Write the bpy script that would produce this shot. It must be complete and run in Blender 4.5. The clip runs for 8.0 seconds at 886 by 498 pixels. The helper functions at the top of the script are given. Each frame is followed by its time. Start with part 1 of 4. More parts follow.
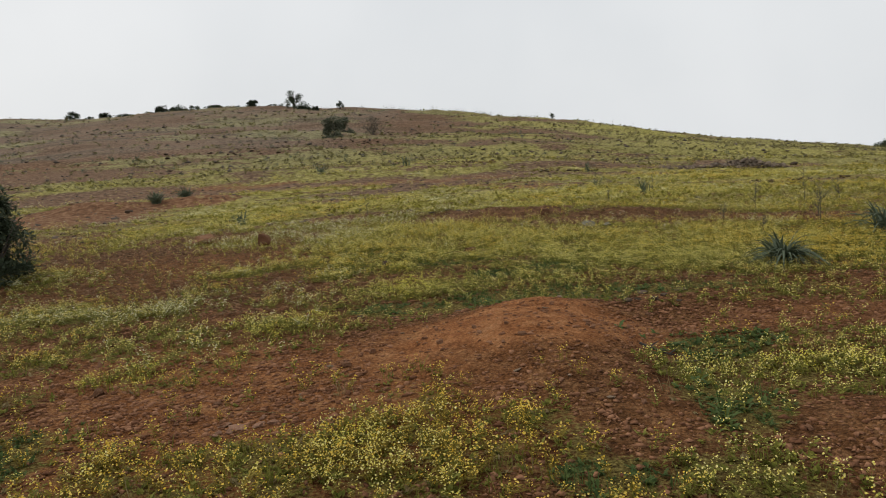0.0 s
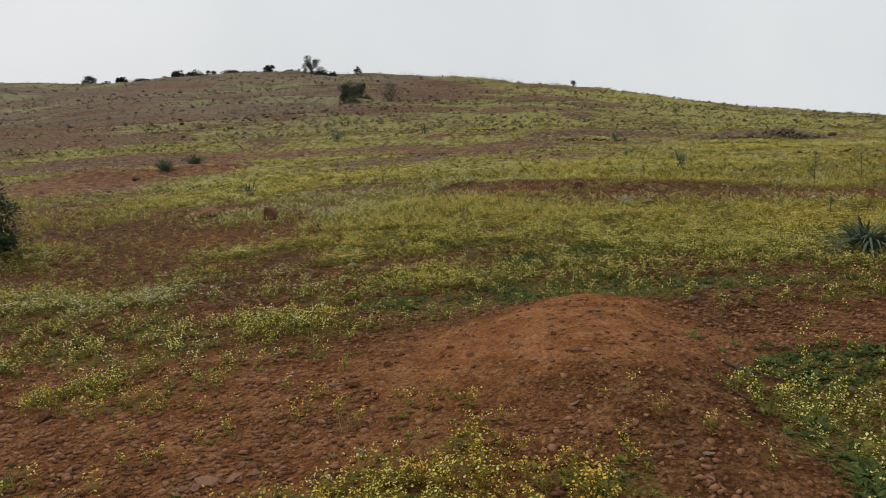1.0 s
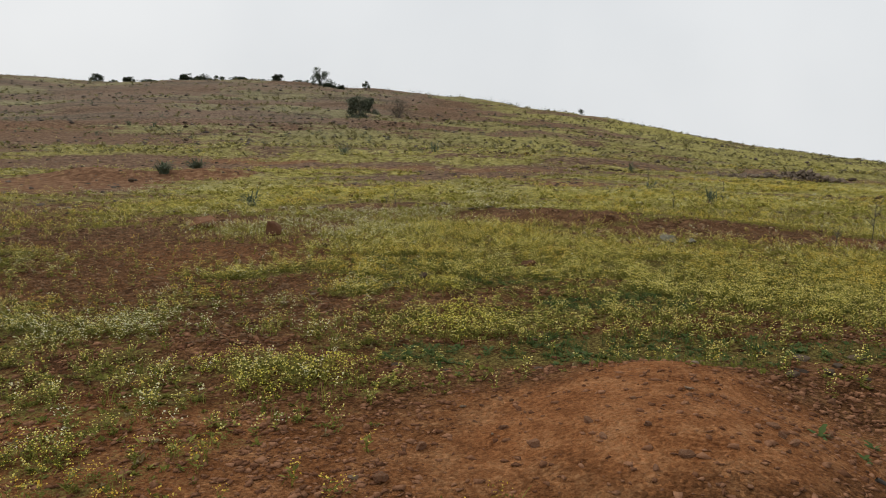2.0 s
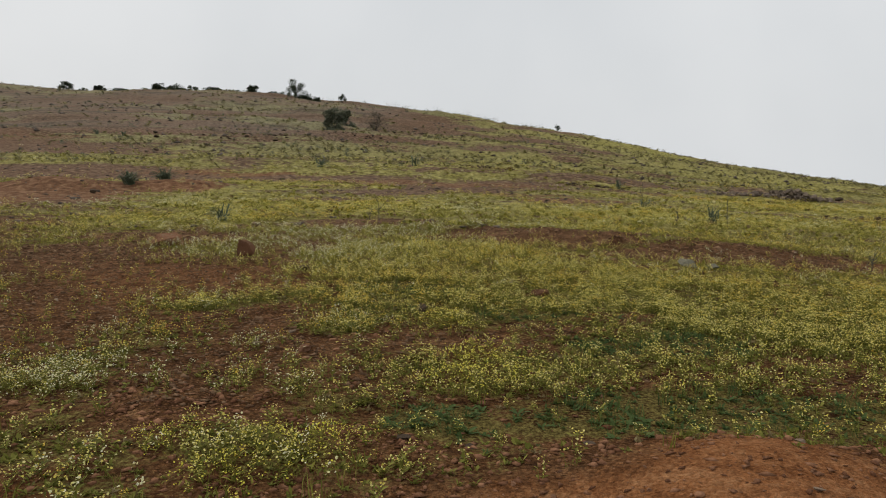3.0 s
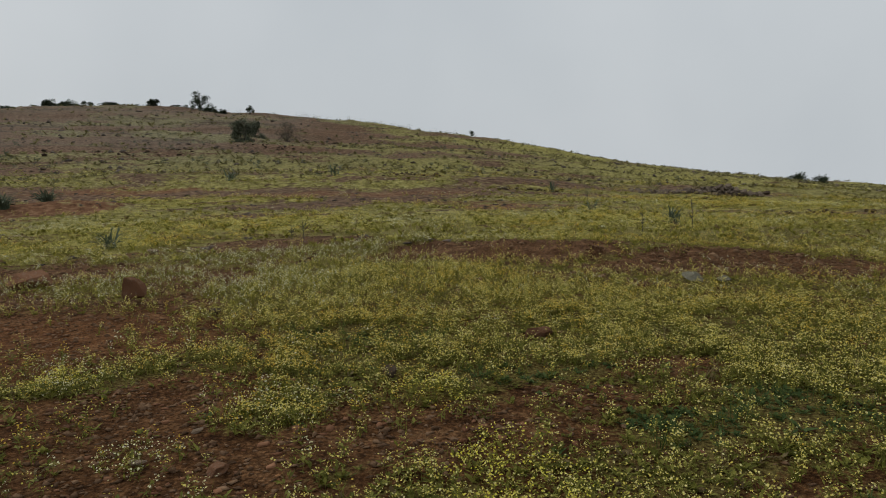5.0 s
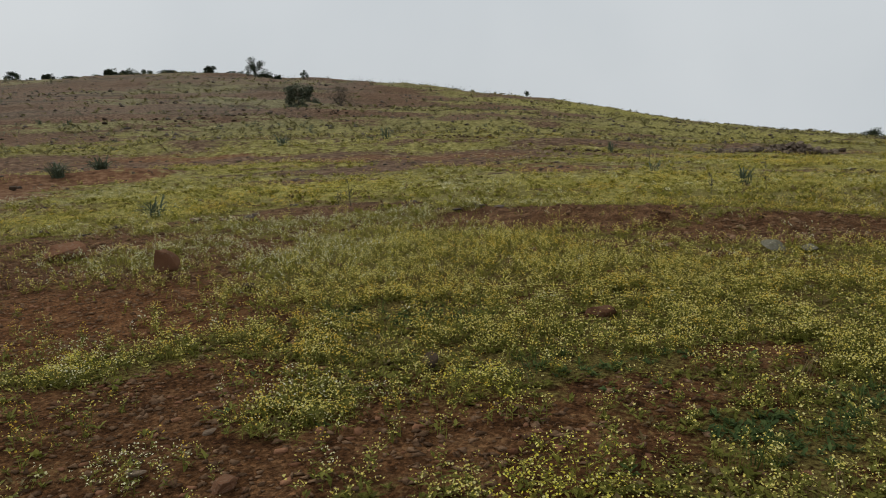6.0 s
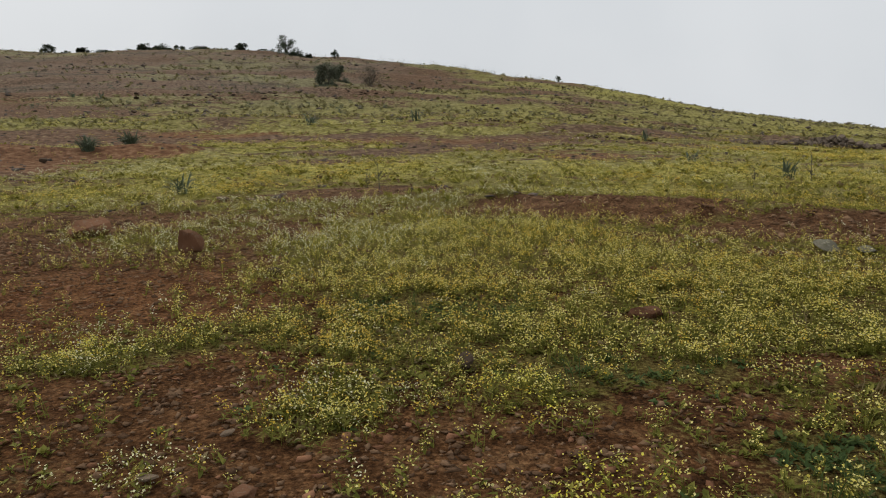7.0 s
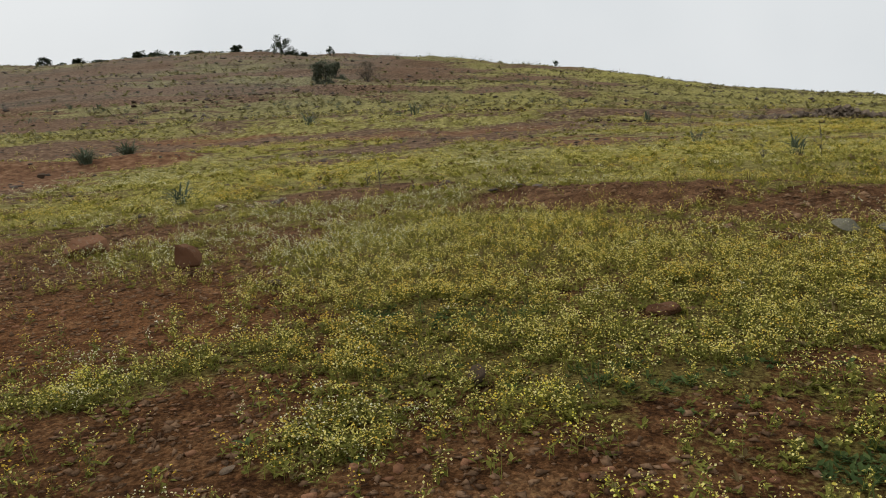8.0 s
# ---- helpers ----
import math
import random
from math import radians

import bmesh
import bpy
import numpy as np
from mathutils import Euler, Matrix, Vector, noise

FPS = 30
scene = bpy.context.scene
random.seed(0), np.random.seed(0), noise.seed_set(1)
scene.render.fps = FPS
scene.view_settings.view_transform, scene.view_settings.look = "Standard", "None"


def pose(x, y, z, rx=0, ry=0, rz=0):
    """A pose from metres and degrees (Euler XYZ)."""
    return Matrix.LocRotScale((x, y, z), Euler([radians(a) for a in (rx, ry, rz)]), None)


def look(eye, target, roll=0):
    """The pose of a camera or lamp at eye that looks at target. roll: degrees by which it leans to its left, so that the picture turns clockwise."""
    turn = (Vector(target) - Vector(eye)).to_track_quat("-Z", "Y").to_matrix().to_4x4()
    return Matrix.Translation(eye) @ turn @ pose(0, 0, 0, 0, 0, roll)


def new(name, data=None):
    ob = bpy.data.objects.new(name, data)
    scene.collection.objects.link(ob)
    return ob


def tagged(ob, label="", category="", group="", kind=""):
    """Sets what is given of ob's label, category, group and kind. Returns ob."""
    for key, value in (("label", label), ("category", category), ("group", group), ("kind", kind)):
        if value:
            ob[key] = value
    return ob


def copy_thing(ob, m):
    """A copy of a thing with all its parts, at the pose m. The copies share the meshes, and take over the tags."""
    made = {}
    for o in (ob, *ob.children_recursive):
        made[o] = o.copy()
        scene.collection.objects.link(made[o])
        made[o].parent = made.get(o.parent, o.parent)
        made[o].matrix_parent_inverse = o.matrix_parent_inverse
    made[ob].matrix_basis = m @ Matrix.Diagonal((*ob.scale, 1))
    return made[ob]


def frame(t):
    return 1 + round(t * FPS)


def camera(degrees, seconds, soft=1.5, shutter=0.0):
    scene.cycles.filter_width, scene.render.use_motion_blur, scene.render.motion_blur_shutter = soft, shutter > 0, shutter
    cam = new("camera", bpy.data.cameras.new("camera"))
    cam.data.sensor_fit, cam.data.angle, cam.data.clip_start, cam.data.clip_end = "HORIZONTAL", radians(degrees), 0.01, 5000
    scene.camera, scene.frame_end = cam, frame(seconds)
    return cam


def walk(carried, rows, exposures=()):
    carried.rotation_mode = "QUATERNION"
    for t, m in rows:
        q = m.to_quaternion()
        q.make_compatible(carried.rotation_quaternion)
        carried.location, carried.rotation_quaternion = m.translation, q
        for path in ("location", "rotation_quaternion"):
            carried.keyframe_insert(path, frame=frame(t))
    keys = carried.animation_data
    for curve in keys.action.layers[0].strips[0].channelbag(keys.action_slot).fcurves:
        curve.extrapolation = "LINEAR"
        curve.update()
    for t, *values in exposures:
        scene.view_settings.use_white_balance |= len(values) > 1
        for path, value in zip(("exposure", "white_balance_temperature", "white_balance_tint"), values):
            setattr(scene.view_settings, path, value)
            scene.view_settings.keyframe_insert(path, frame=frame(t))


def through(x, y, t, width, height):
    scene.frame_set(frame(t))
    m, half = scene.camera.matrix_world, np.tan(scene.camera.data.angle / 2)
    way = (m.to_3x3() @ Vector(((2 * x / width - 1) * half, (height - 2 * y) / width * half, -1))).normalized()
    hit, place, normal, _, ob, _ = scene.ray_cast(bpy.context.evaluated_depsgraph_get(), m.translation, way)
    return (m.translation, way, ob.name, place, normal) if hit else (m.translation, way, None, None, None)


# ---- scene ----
cam = camera(62.5, 8.0, soft=1.0)
PATH = [
    (0, (0.018, -0.039, 1.484), (0.012, 1.944, 1.219), -4.4),
    (0.1, (0.016, 0.084, 1.495), (-0.038, 2.064, 1.212), -3.9),
    (0.2, (0.014, 0.209, 1.505), (-0.049, 2.181, 1.18), -3.6),
    (0.3, (0.011, 0.334, 1.513), (-0.007, 2.304, 1.171), -3.6),
    (0.4, (0.007, 0.46, 1.519), (0.025, 2.432, 1.184), -3.0),
    (0.5, (0.002, 0.589, 1.521), (0.023, 2.566, 1.215), -2.7),
    (0.6, (-0.005, 0.72, 1.519), (0.007, 2.7, 1.233), -2.5),
    (0.7, (-0.015, 0.854, 1.513), (-0.029, 2.833, 1.224), -3.2),
    (0.8, (-0.031, 0.991, 1.504), (-0.061, 2.972, 1.227), -4.5),
    (0.9, (-0.053, 1.131, 1.49), (-0.034, 3.109, 1.193), -4.2),
    (1, (-0.084, 1.275, 1.474), (-0.142, 3.243, 1.127), -4.0),
    (1.1, (-0.124, 1.422, 1.455), (-0.195, 3.388, 1.096), -3.3),
    (1.2, (-0.171, 1.569, 1.435), (-0.246, 3.536, 1.083), -2.4),
    (1.3, (-0.221, 1.712, 1.418), (-0.33, 3.677, 1.062), -2.1),
    (1.4, (-0.271, 1.849, 1.406), (-0.399, 3.822, 1.101), -1.9),
    (1.5, (-0.316, 1.976, 1.401), (-0.366, 3.956, 1.127), -0.8),
    (1.6, (-0.355, 2.091, 1.434), (-0.41, 4.069, 1.143), -0.7),
    (1.7, (-0.39, 2.199, 1.466), (-0.436, 4.174, 1.152), -0.2),
    (2.8, (-0.759, 3.526, 1.341), (-0.803, 5.515, 1.133), -0.8),
    (2.9, (-0.788, 3.678, 1.366), (-0.829, 5.657, 1.079), 0.1),
    (3, (-0.819, 3.829, 1.391), (-0.794, 5.813, 1.135), 0.5),
    (3.1, (-0.853, 3.971, 1.388), (-0.765, 5.956, 1.155), 0.8),
    (3.2, (-0.89, 4.104, 1.381), (-0.792, 6.09, 1.165), 1.2),
    (3.3, (-0.927, 4.227, 1.372), (-0.823, 6.215, 1.171), 0.9),
    (3.4, (-0.963, 4.343, 1.365), (-0.871, 6.332, 1.182), 0.2),
    (3.5, (-0.996, 4.451, 1.362), (-0.879, 6.442, 1.211), -2.2),
    (3.6, (-1.024, 4.553, 1.365), (-0.931, 6.546, 1.233), -3.7),
    (3.7, (-1.049, 4.652, 1.371), (-0.886, 6.64, 1.229), -4.3),
    (3.8, (-1.072, 4.752, 1.379), (-0.966, 6.743, 1.22), -3.6),
    (3.9, (-1.093, 4.858, 1.385), (-1.008, 6.849, 1.221), -2.6),
    (4, (-1.115, 4.972, 1.388), (-1.066, 6.964, 1.211), -1.9),
    (4.1, (-1.138, 5.097, 1.384), (-1.094, 7.089, 1.205), -1.6),
    (4.2, (-1.16, 5.23, 1.374), (-1.113, 7.221, 1.19), -1.7),
    (4.3, (-1.179, 5.364, 1.36), (-1.107, 7.355, 1.179), -1.6),
    (4.4, (-1.192, 5.494, 1.346), (-1.076, 7.486, 1.208), -1.3),
    (4.5, (-1.197, 5.615, 1.336), (-1.107, 7.607, 1.192), -2.6),
    (4.6, (-1.197, 5.722, 1.331), (-1.034, 7.71, 1.172), -2.3),
    (4.7, (-1.196, 5.822, 1.328), (-1.002, 7.806, 1.173), -2.1),
    (4.8, (-1.193, 5.918, 1.323), (-0.995, 7.9, 1.141), -2.0),
    (4.9, (-1.188, 6.02, 1.313), (-0.943, 7.993, 1.1), -1.7),
    (5, (-1.179, 6.132, 1.294), (-0.929, 8.102, 1.059), -1.6),
    (5.1, (-1.121, 6.257, 1.267), (-0.946, 8.239, 1.065), -2.4),
    (5.2, (-1.065, 6.38, 1.252), (-0.963, 8.365, 1.033), -2.8),
    (6.3, (-1.043, 6.879, 1.269), (-0.952, 8.845, 0.916), -2.5),
    (6.4, (-1.05, 6.915, 1.264), (-0.958, 8.881, 0.905), -1.9),
    (6.5, (-1.065, 6.954, 1.258), (-0.973, 8.921, 0.91), -1.7),
    (6.6, (-1.08, 6.991, 1.259), (-0.987, 8.957, 0.904), -1.6),
    (6.7, (-1.093, 7.026, 1.26), (-1.011, 8.992, 0.903), -1.0),
    (6.8, (-1.104, 7.061, 1.262), (-1.051, 9.025, 0.891), -0.8),
    (6.9, (-1.111, 7.097, 1.265), (-1.086, 9.061, 0.888), -0.8),
    (7, (-1.113, 7.137, 1.267), (-1.087, 9.102, 0.895), -1.1),
    (7.1, (-1.113, 7.181, 1.269), (-1.104, 9.146, 0.896), -1.0),
    (7.2, (-1.112, 7.227, 1.271), (-1.111, 9.193, 0.909), -1.2),
    (7.3, (-1.11, 7.271, 1.274), (-1.109, 9.238, 0.914), -1.7),
    (7.4, (-1.108, 7.311, 1.277), (-1.104, 9.278, 0.917), -1.7),
    (7.5, (-1.105, 7.344, 1.281), (-1.103, 9.311, 0.923), -3.3),
    (7.6, (-1.102, 7.367, 1.286), (-1.103, 9.333, 0.917), -3.5),
    (7.7, (-1.099, 7.382, 1.293), (-1.1, 9.346, 0.912), -3.8),
    (7.8, (-1.096, 7.391, 1.3), (-1.096, 9.354, 0.919), -3.9),
    (7.9, (-1.092, 7.396, 1.308), (-1.087, 9.357, 0.917), -3.8),
    (8, (-1.089, 7.398, 1.316), (-1.082, 9.358, 0.921), -4.3),
]
EXPOSURES = [
    (0.0, 0.08, 6500, 10), (1.0, 0.02, 6500, 10), (1.5, 0.13, 6500, 10), (3.0, -0.05, 6500, 10), (3.5, -0.15, 6400, 10), (4.0, -0.36, 6250, 10),
    (4.5, -0.36, 6250, 8), (5.0, -0.4, 6250, 8), (6.5, -0.12, 6350, 8), (7.0, -0.06, 6400, 10), (7.5, -0.05, 6450, 10), (8.0, 0.05, 6450, 9),
]
walk(cam, [(t, look(eye, target, roll)) for t, eye, target, roll in PATH], EXPOSURES)

# ---------------------------------------------------------------- light: an overcast sky
world = bpy.data.worlds.new("overcast_sky")
scene.world = world
world.use_nodes = True
wn, wl = world.node_tree.nodes, world.node_tree.links
sky = wn.new("ShaderNodeTexSky")
sky.sky_type, sky.sun_disc = "NISHITA", False
sky.sun_elevation, sky.sun_rotation = radians(45), radians(-47)
sky.air_density, sky.dust_density, sky.ozone_density = 1.0, 6.0, 1.0
sky_scaled = wn.new("ShaderNodeMix")
sky_scaled.data_type, sky_scaled.blend_type = "RGBA", "MULTIPLY"
sky_scaled.inputs["Factor"].default_value = 1.0
sky_scaled.inputs[7].default_value = (0.08, 0.08, 0.08, 1)
cloud = wn.new("ShaderNodeTexNoise")
cloud.inputs["Scale"].default_value, cloud.inputs["Detail"].default_value, cloud.inputs["Roughness"].default_value = 2.2, 4.0, 0.5
where = wn.new("ShaderNodeTexCoord")
cloud_tone = wn.new("ShaderNodeValToRGB")
cloud_tone.color_ramp.elements[0].position, cloud_tone.color_ramp.elements[0].color = 0.3, (0.70, 0.725, 0.745, 1)
cloud_tone.color_ramp.elements[1].position, cloud_tone.color_ramp.elements[1].color = 0.7, (0.82, 0.835, 0.845, 1)
veil = wn.new("ShaderNodeMix")
veil.data_type = "RGBA"
veil.inputs["Factor"].default_value = 0.93
wl.new(where.outputs["Generated"], cloud.inputs["Vector"])
wl.new(cloud.outputs["Fac"], cloud_tone.inputs["Fac"])
wl.new(sky.outputs["Color"], sky_scaled.inputs[6])
wl.new(sky_scaled.outputs[2], veil.inputs[6])
wl.new(cloud_tone.outputs["Color"], veil.inputs[7])
wl.new(veil.outputs[2], wn["Background"].inputs["Color"])
wn["Background"].inputs["Strength"].default_value = 1.0

sun_data = bpy.data.lights.new("sun", "SUN")
sun_data.energy, sun_data.angle, sun_data.color = 1.35, radians(18), (1.0, 0.94, 0.85)
sun = new("sun", sun_data)
sun.matrix_world = look((-26, 30, 34), (0, 6, 0))

# ---------------------------------------------------------------- materials
def node_material(name):
    m = bpy.data.materials.new(name)
    m.use_nodes = True
    return m, m.node_tree.nodes, m.node_tree.links, m.node_tree.nodes["Principled BSDF"]


def ramp_of(nodes, stops):
    r = nodes.new("ShaderNodeValToRGB")
    while len(r.color_ramp.elements) < len(stops):
        r.color_ramp.elements.new(0.5)
    for e, (p, c) in zip(r.color_ramp.elements, stops):
        e.position, e.color = p, (*c, 1)
    return r


def noise_of(nodes, links, coords, scale, detail=4.0, rough=0.55):
    n = nodes.new("ShaderNodeTexNoise")
    n.inputs["Scale"].default_value, n.inputs["Detail"].default_value, n.inputs["Roughness"].default_value = scale, detail, rough
    links.new(coords, n.inputs["Vector"])
    return n


def mix_of(nodes, links, fac, a, b, blend="MIX"):
    m = nodes.new("ShaderNodeMix")
    m.data_type, m.blend_type = "RGBA", blend
    for socket, value in ((m.inputs["Factor"], fac), (m.inputs[6], a), (m.inputs[7], b)):
        if isinstance(value, bpy.types.NodeSocket):
            links.new(value, socket)
        else:
            socket.default_value = value
    return m.outputs[2]


def maths(nodes, links, op, a, b, clamp=False):
    m = nodes.new("ShaderNodeMath")
    m.operation, m.use_clamp = op, clamp
    for socket, value in zip(m.inputs, (a, b)):
        if isinstance(value, bpy.types.NodeSocket):
            links.new(value, socket)
        else:
            socket.default_value = value
    return m.outputs[0]


def ground_material():
    m, n, l, bsdf = node_material("red_earth_and_turf")
    at = n.new("ShaderNodeTexCoord").outputs["Object"]

    def mask(name):
        a = n.new("ShaderNodeAttribute")
        a.attribute_name = name
        return a.outputs["Fac"]

    broad, mid = noise_of(n, l, at, 0.6), noise_of(n, l, at, 4.5, 6)
    near_grain, far_grain = noise_of(n, l, at, 34.0, 5, 0.7), noise_of(n, l, at, 4.0, 6, 0.78)
    far = mask("far")
    along = n.new("ShaderNodeMapping")
    along.inputs["Scale"].default_value = (0.10, 0.75, 0.75)
    l.new(at, along.inputs["Vector"])
    fine_mix = n.new("ShaderNodeMix")
    l.new(far, fine_mix.inputs["Factor"])
    l.new(near_grain.outputs["Fac"], fine_mix.inputs[2])
    l.new(far_grain.outputs["Fac"], fine_mix.inputs[3])
    fine = fine_mix.outputs[0]
    # brown is darkened to put the shade between pebbles and clods into the earth
    brown = ramp_of(n, [(0.38, (0.040, 0.018, 0.0075)), (0.5, (0.128, 0.061, 0.025)), (0.64, (0.28, 0.152, 0.072))])
    red = ramp_of(n, [(0.36, (0.145, 0.050, 0.016)), (0.5, (0.325, 0.135, 0.052)), (0.66, (0.49, 0.25, 0.115))])
    grain = maths(n, l, "ADD", maths(n, l, "MULTIPLY", mid.outputs["Fac"], 0.45), maths(n, l, "MULTIPLY", fine, 0.55))
    l.new(grain, brown.inputs["Fac"])
    l.new(grain, red.inputs["Fac"])
    soil = mix_of(n, l, mask("red"), brown.outputs["Color"], red.outputs["Color"])
    # greyer, paler earth by distance and on the hill: haze painted into the soil
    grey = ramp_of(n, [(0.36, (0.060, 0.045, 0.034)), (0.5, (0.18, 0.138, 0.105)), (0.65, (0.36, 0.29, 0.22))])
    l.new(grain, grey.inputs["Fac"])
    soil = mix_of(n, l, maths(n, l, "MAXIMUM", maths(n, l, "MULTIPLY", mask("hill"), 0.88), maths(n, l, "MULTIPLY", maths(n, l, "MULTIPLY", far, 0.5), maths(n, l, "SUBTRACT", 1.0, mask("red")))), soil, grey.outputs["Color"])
    # broad drifts of redder and greyer ground over the hill
    drift = noise_of(n, l, along.outputs["Vector"], 0.33, 4, 0.6)
    tint = ramp_of(n, [(0.36, (0.62, 0.66, 0.62)), (0.48, (0.95, 0.92, 0.88)), (0.58, (1.0, 0.90, 0.82)), (0.68, (0.74, 0.65, 0.57))])
    l.new(drift.outputs["Fac"], tint.inputs["Fac"])
    soil = mix_of(n, l, maths(n, l, "MULTIPLY", mask("hill"), 0.85), soil, tint.outputs["Color"], "MULTIPLY")
    # crumbs and small stones pressed into the earth
    crumbs = n.new("ShaderNodeTexVoronoi")
    crumbs.inputs["Scale"].default_value = 42.0
    l.new(at, crumbs.inputs["Vector"])
    crumb_tone = ramp_of(n, [(0.0, (0.35, 0.33, 0.32)), (0.5, (0.95, 0.95, 0.95)), (0.85, (1.3, 1.28, 1.25)), (1.0, (2.0, 1.95, 1.9))])
    l.new(crumbs.outputs["Color"], crumb_tone.inputs["Fac"])
    soil = mix_of(n, l, maths(n, l, "MULTIPLY", maths(n, l, "SUBTRACT", 0.9, maths(n, l, "MULTIPLY", far, 0.9)), maths(n, l, "SUBTRACT", 1.0, maths(n, l, "MULTIPLY", mask("red"), 0.6))), soil, crumb_tone.outputs["Color"], "MULTIPLY")
    # turf: low leaves, dry stalks and bare specks
    turf = ramp_of(n, [(0.34, (0.040, 0.034, 0.013)), (0.45, (0.15, 0.132, 0.052)), (0.55, (0.27, 0.24, 0.10)), (0.68, (0.50, 0.44, 0.22))])
    l.new(maths(n, l, "ADD", maths(n, l, "MULTIPLY", fine, 0.75), maths(n, l, "MULTIPLY", broad.outputs["Fac"], 0.25)), turf.inputs["Fac"])
    # among the near plants: darker moss, leaf litter and earth
    litter = ramp_of(n, [(0.36, (0.036, 0.024, 0.008)), (0.48, (0.134, 0.102, 0.030)), (0.6, (0.23, 0.183, 0.056)), (0.7, (0.33, 0.27, 0.095))])
    l.new(fine, litter.inputs["Fac"])
    turf_tone = mix_of(n, l, far, litter.outputs["Color"], turf.outputs["Color"])
    bloom = ramp_of(n, [(0.34, (0.08, 0.07, 0.018)), (0.5, (0.35, 0.315, 0.075)), (0.66, (0.68, 0.60, 0.20))])
    l.new(fine, bloom.inputs["Fac"])
    green = mix_of(n, l, mask("bloom"), turf_tone, bloom.outputs["Color"])
    # thin dry grass on the hill, greyed and paled: distance haze put into its colour
    hazy = ramp_of(n, [(0.34, (0.075, 0.066, 0.044)), (0.5, (0.215, 0.195, 0.125)), (0.66, (0.42, 0.375, 0.25))])
    l.new(fine, hazy.inputs["Fac"])
    green = mix_of(n, l, maths(n, l, "MULTIPLY", mask("hill"), 0.6), green, hazy.outputs["Color"])
    edge = maths(n, l, "ADD", mask("cover"), maths(n, l, "MULTIPLY", maths(n, l, "SUBTRACT", mid.outputs["Fac"], 0.5), 1.1))
    edge = maths(n, l, "ADD", edge, maths(n, l, "MULTIPLY", maths(n, l, "SUBTRACT", fine, 0.5), 0.9))
    streak = noise_of(n, l, along.outputs["Vector"], 1.0, 5, 0.62)
    edge = maths(n, l, "ADD", edge, maths(n, l, "MULTIPLY", maths(n, l, "MULTIPLY", maths(n, l, "SUBTRACT", streak.outputs["Fac"], 0.5), 1.9), far))
    sharp = n.new("ShaderNodeMapRange")
    sharp.interpolation_type = "SMOOTHSTEP"
    sharp.inputs["From Min"].default_value, sharp.inputs["From Max"].default_value = 0.3, 0.62
    l.new(edge, sharp.inputs["Value"])
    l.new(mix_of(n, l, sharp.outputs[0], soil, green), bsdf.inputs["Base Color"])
    bsdf.inputs["Roughness"].default_value = 0.95
    bsdf.inputs["Specular IOR Level"].default_value = 0.04
    relief = maths(n, l, "ADD", maths(n, l, "MULTIPLY", fine, 1.0), maths(n, l, "MULTIPLY", crumbs.outputs["Distance"], -0.6))
    b = n.new("ShaderNodeBump")
    b.inputs["Strength"].default_value, b.inputs["Distance"].default_value = 1.0, 0.05
    l.new(relief, b.inputs["Height"])
    l.new(b.outputs["Normal"], bsdf.inputs["Normal"])
    return m


def leaf_material(name, stops, rough=0.6, through=0.3, single=0.7):
    """Leaves and petals: each island a little different, some light passing through."""
    m, n, l, bsdf = node_material(name)
    island = n.new("ShaderNodeNewGeometry").outputs["Random Per Island"]
    tone = ramp_of(n, stops)
    speck = noise_of(n, l, n.new("ShaderNodeTexCoord").outputs["Object"], 1.7, 3)
    l.new(maths(n, l, "ADD", maths(n, l, "MULTIPLY", island, single), maths(n, l, "MULTIPLY", speck.outputs["Fac"], 1.05 - single)), tone.inputs["Fac"])
    l.new(tone.outputs["Color"], bsdf.inputs["Base Color"])
    bsdf.inputs["Roughness"].default_value = rough
    bsdf.inputs["Specular IOR Level"].default_value = 0.08
    glow = n.new("ShaderNodeBsdfTranslucent")
    l.new(tone.outputs["Color"], glow.inputs["Color"])
    both = n.new("ShaderNodeMixShader")
    both.inputs["Fac"].default_value = through
    l.new(bsdf.outputs["BSDF"], both.inputs[1])
    l.new(glow.outputs["BSDF"], both.inputs[2])
    l.new(both.outputs["Shader"], n["Material Output"].inputs["Surface"])
    return m


def stone_material(name, dark, pale, island=False, lichen=0.0):
    m, n, l, bsdf = node_material(name)
    at = n.new("ShaderNodeTexCoord").outputs["Object"]
    if island:
        pick = n.new("ShaderNodeNewGeometry").outputs["Random Per Island"]
    else:
        pick = n.new("ShaderNodeObjectInfo").outputs["Random"]
    grain, blot = noise_of(n, l, at, 45.0, 6, 0.7), noise_of(n, l, at, 7.0, 4)
    tone = ramp_of(n, [(0.15, dark), (0.85, pale)])
    mixed = maths(n, l, "ADD", maths(n, l, "MULTIPLY", pick, 0.45), maths(n, l, "MULTIPLY", grain.outputs["Fac"], 0.55))
    l.new(mixed, tone.inputs["Fac"])
    spots = ramp_of(n, [(0.56, (0, 0, 0)), (0.62, (1, 1, 1))])
    l.new(blot.outputs["Fac"], spots.inputs["Fac"])
    l.new(mix_of(n, l, maths(n, l, "MULTIPLY", spots.outputs["Color"], lichen), tone.outputs["Color"], (0.30, 0.28, 0.22, 1)), bsdf.inputs["Base Color"])
    bsdf.inputs["Roughness"].default_value = 0.95
    bsdf.inputs["Specular IOR Level"].default_value = 0.06
    b = n.new("ShaderNodeBump")
    b.inputs["Strength"].default_value, b.inputs["Distance"].default_value = 0.6, 0.02
    l.new(grain.outputs["Fac"], b.inputs["Height"])
    l.new(b.outputs["Normal"], bsdf.inputs["Normal"])
    return m


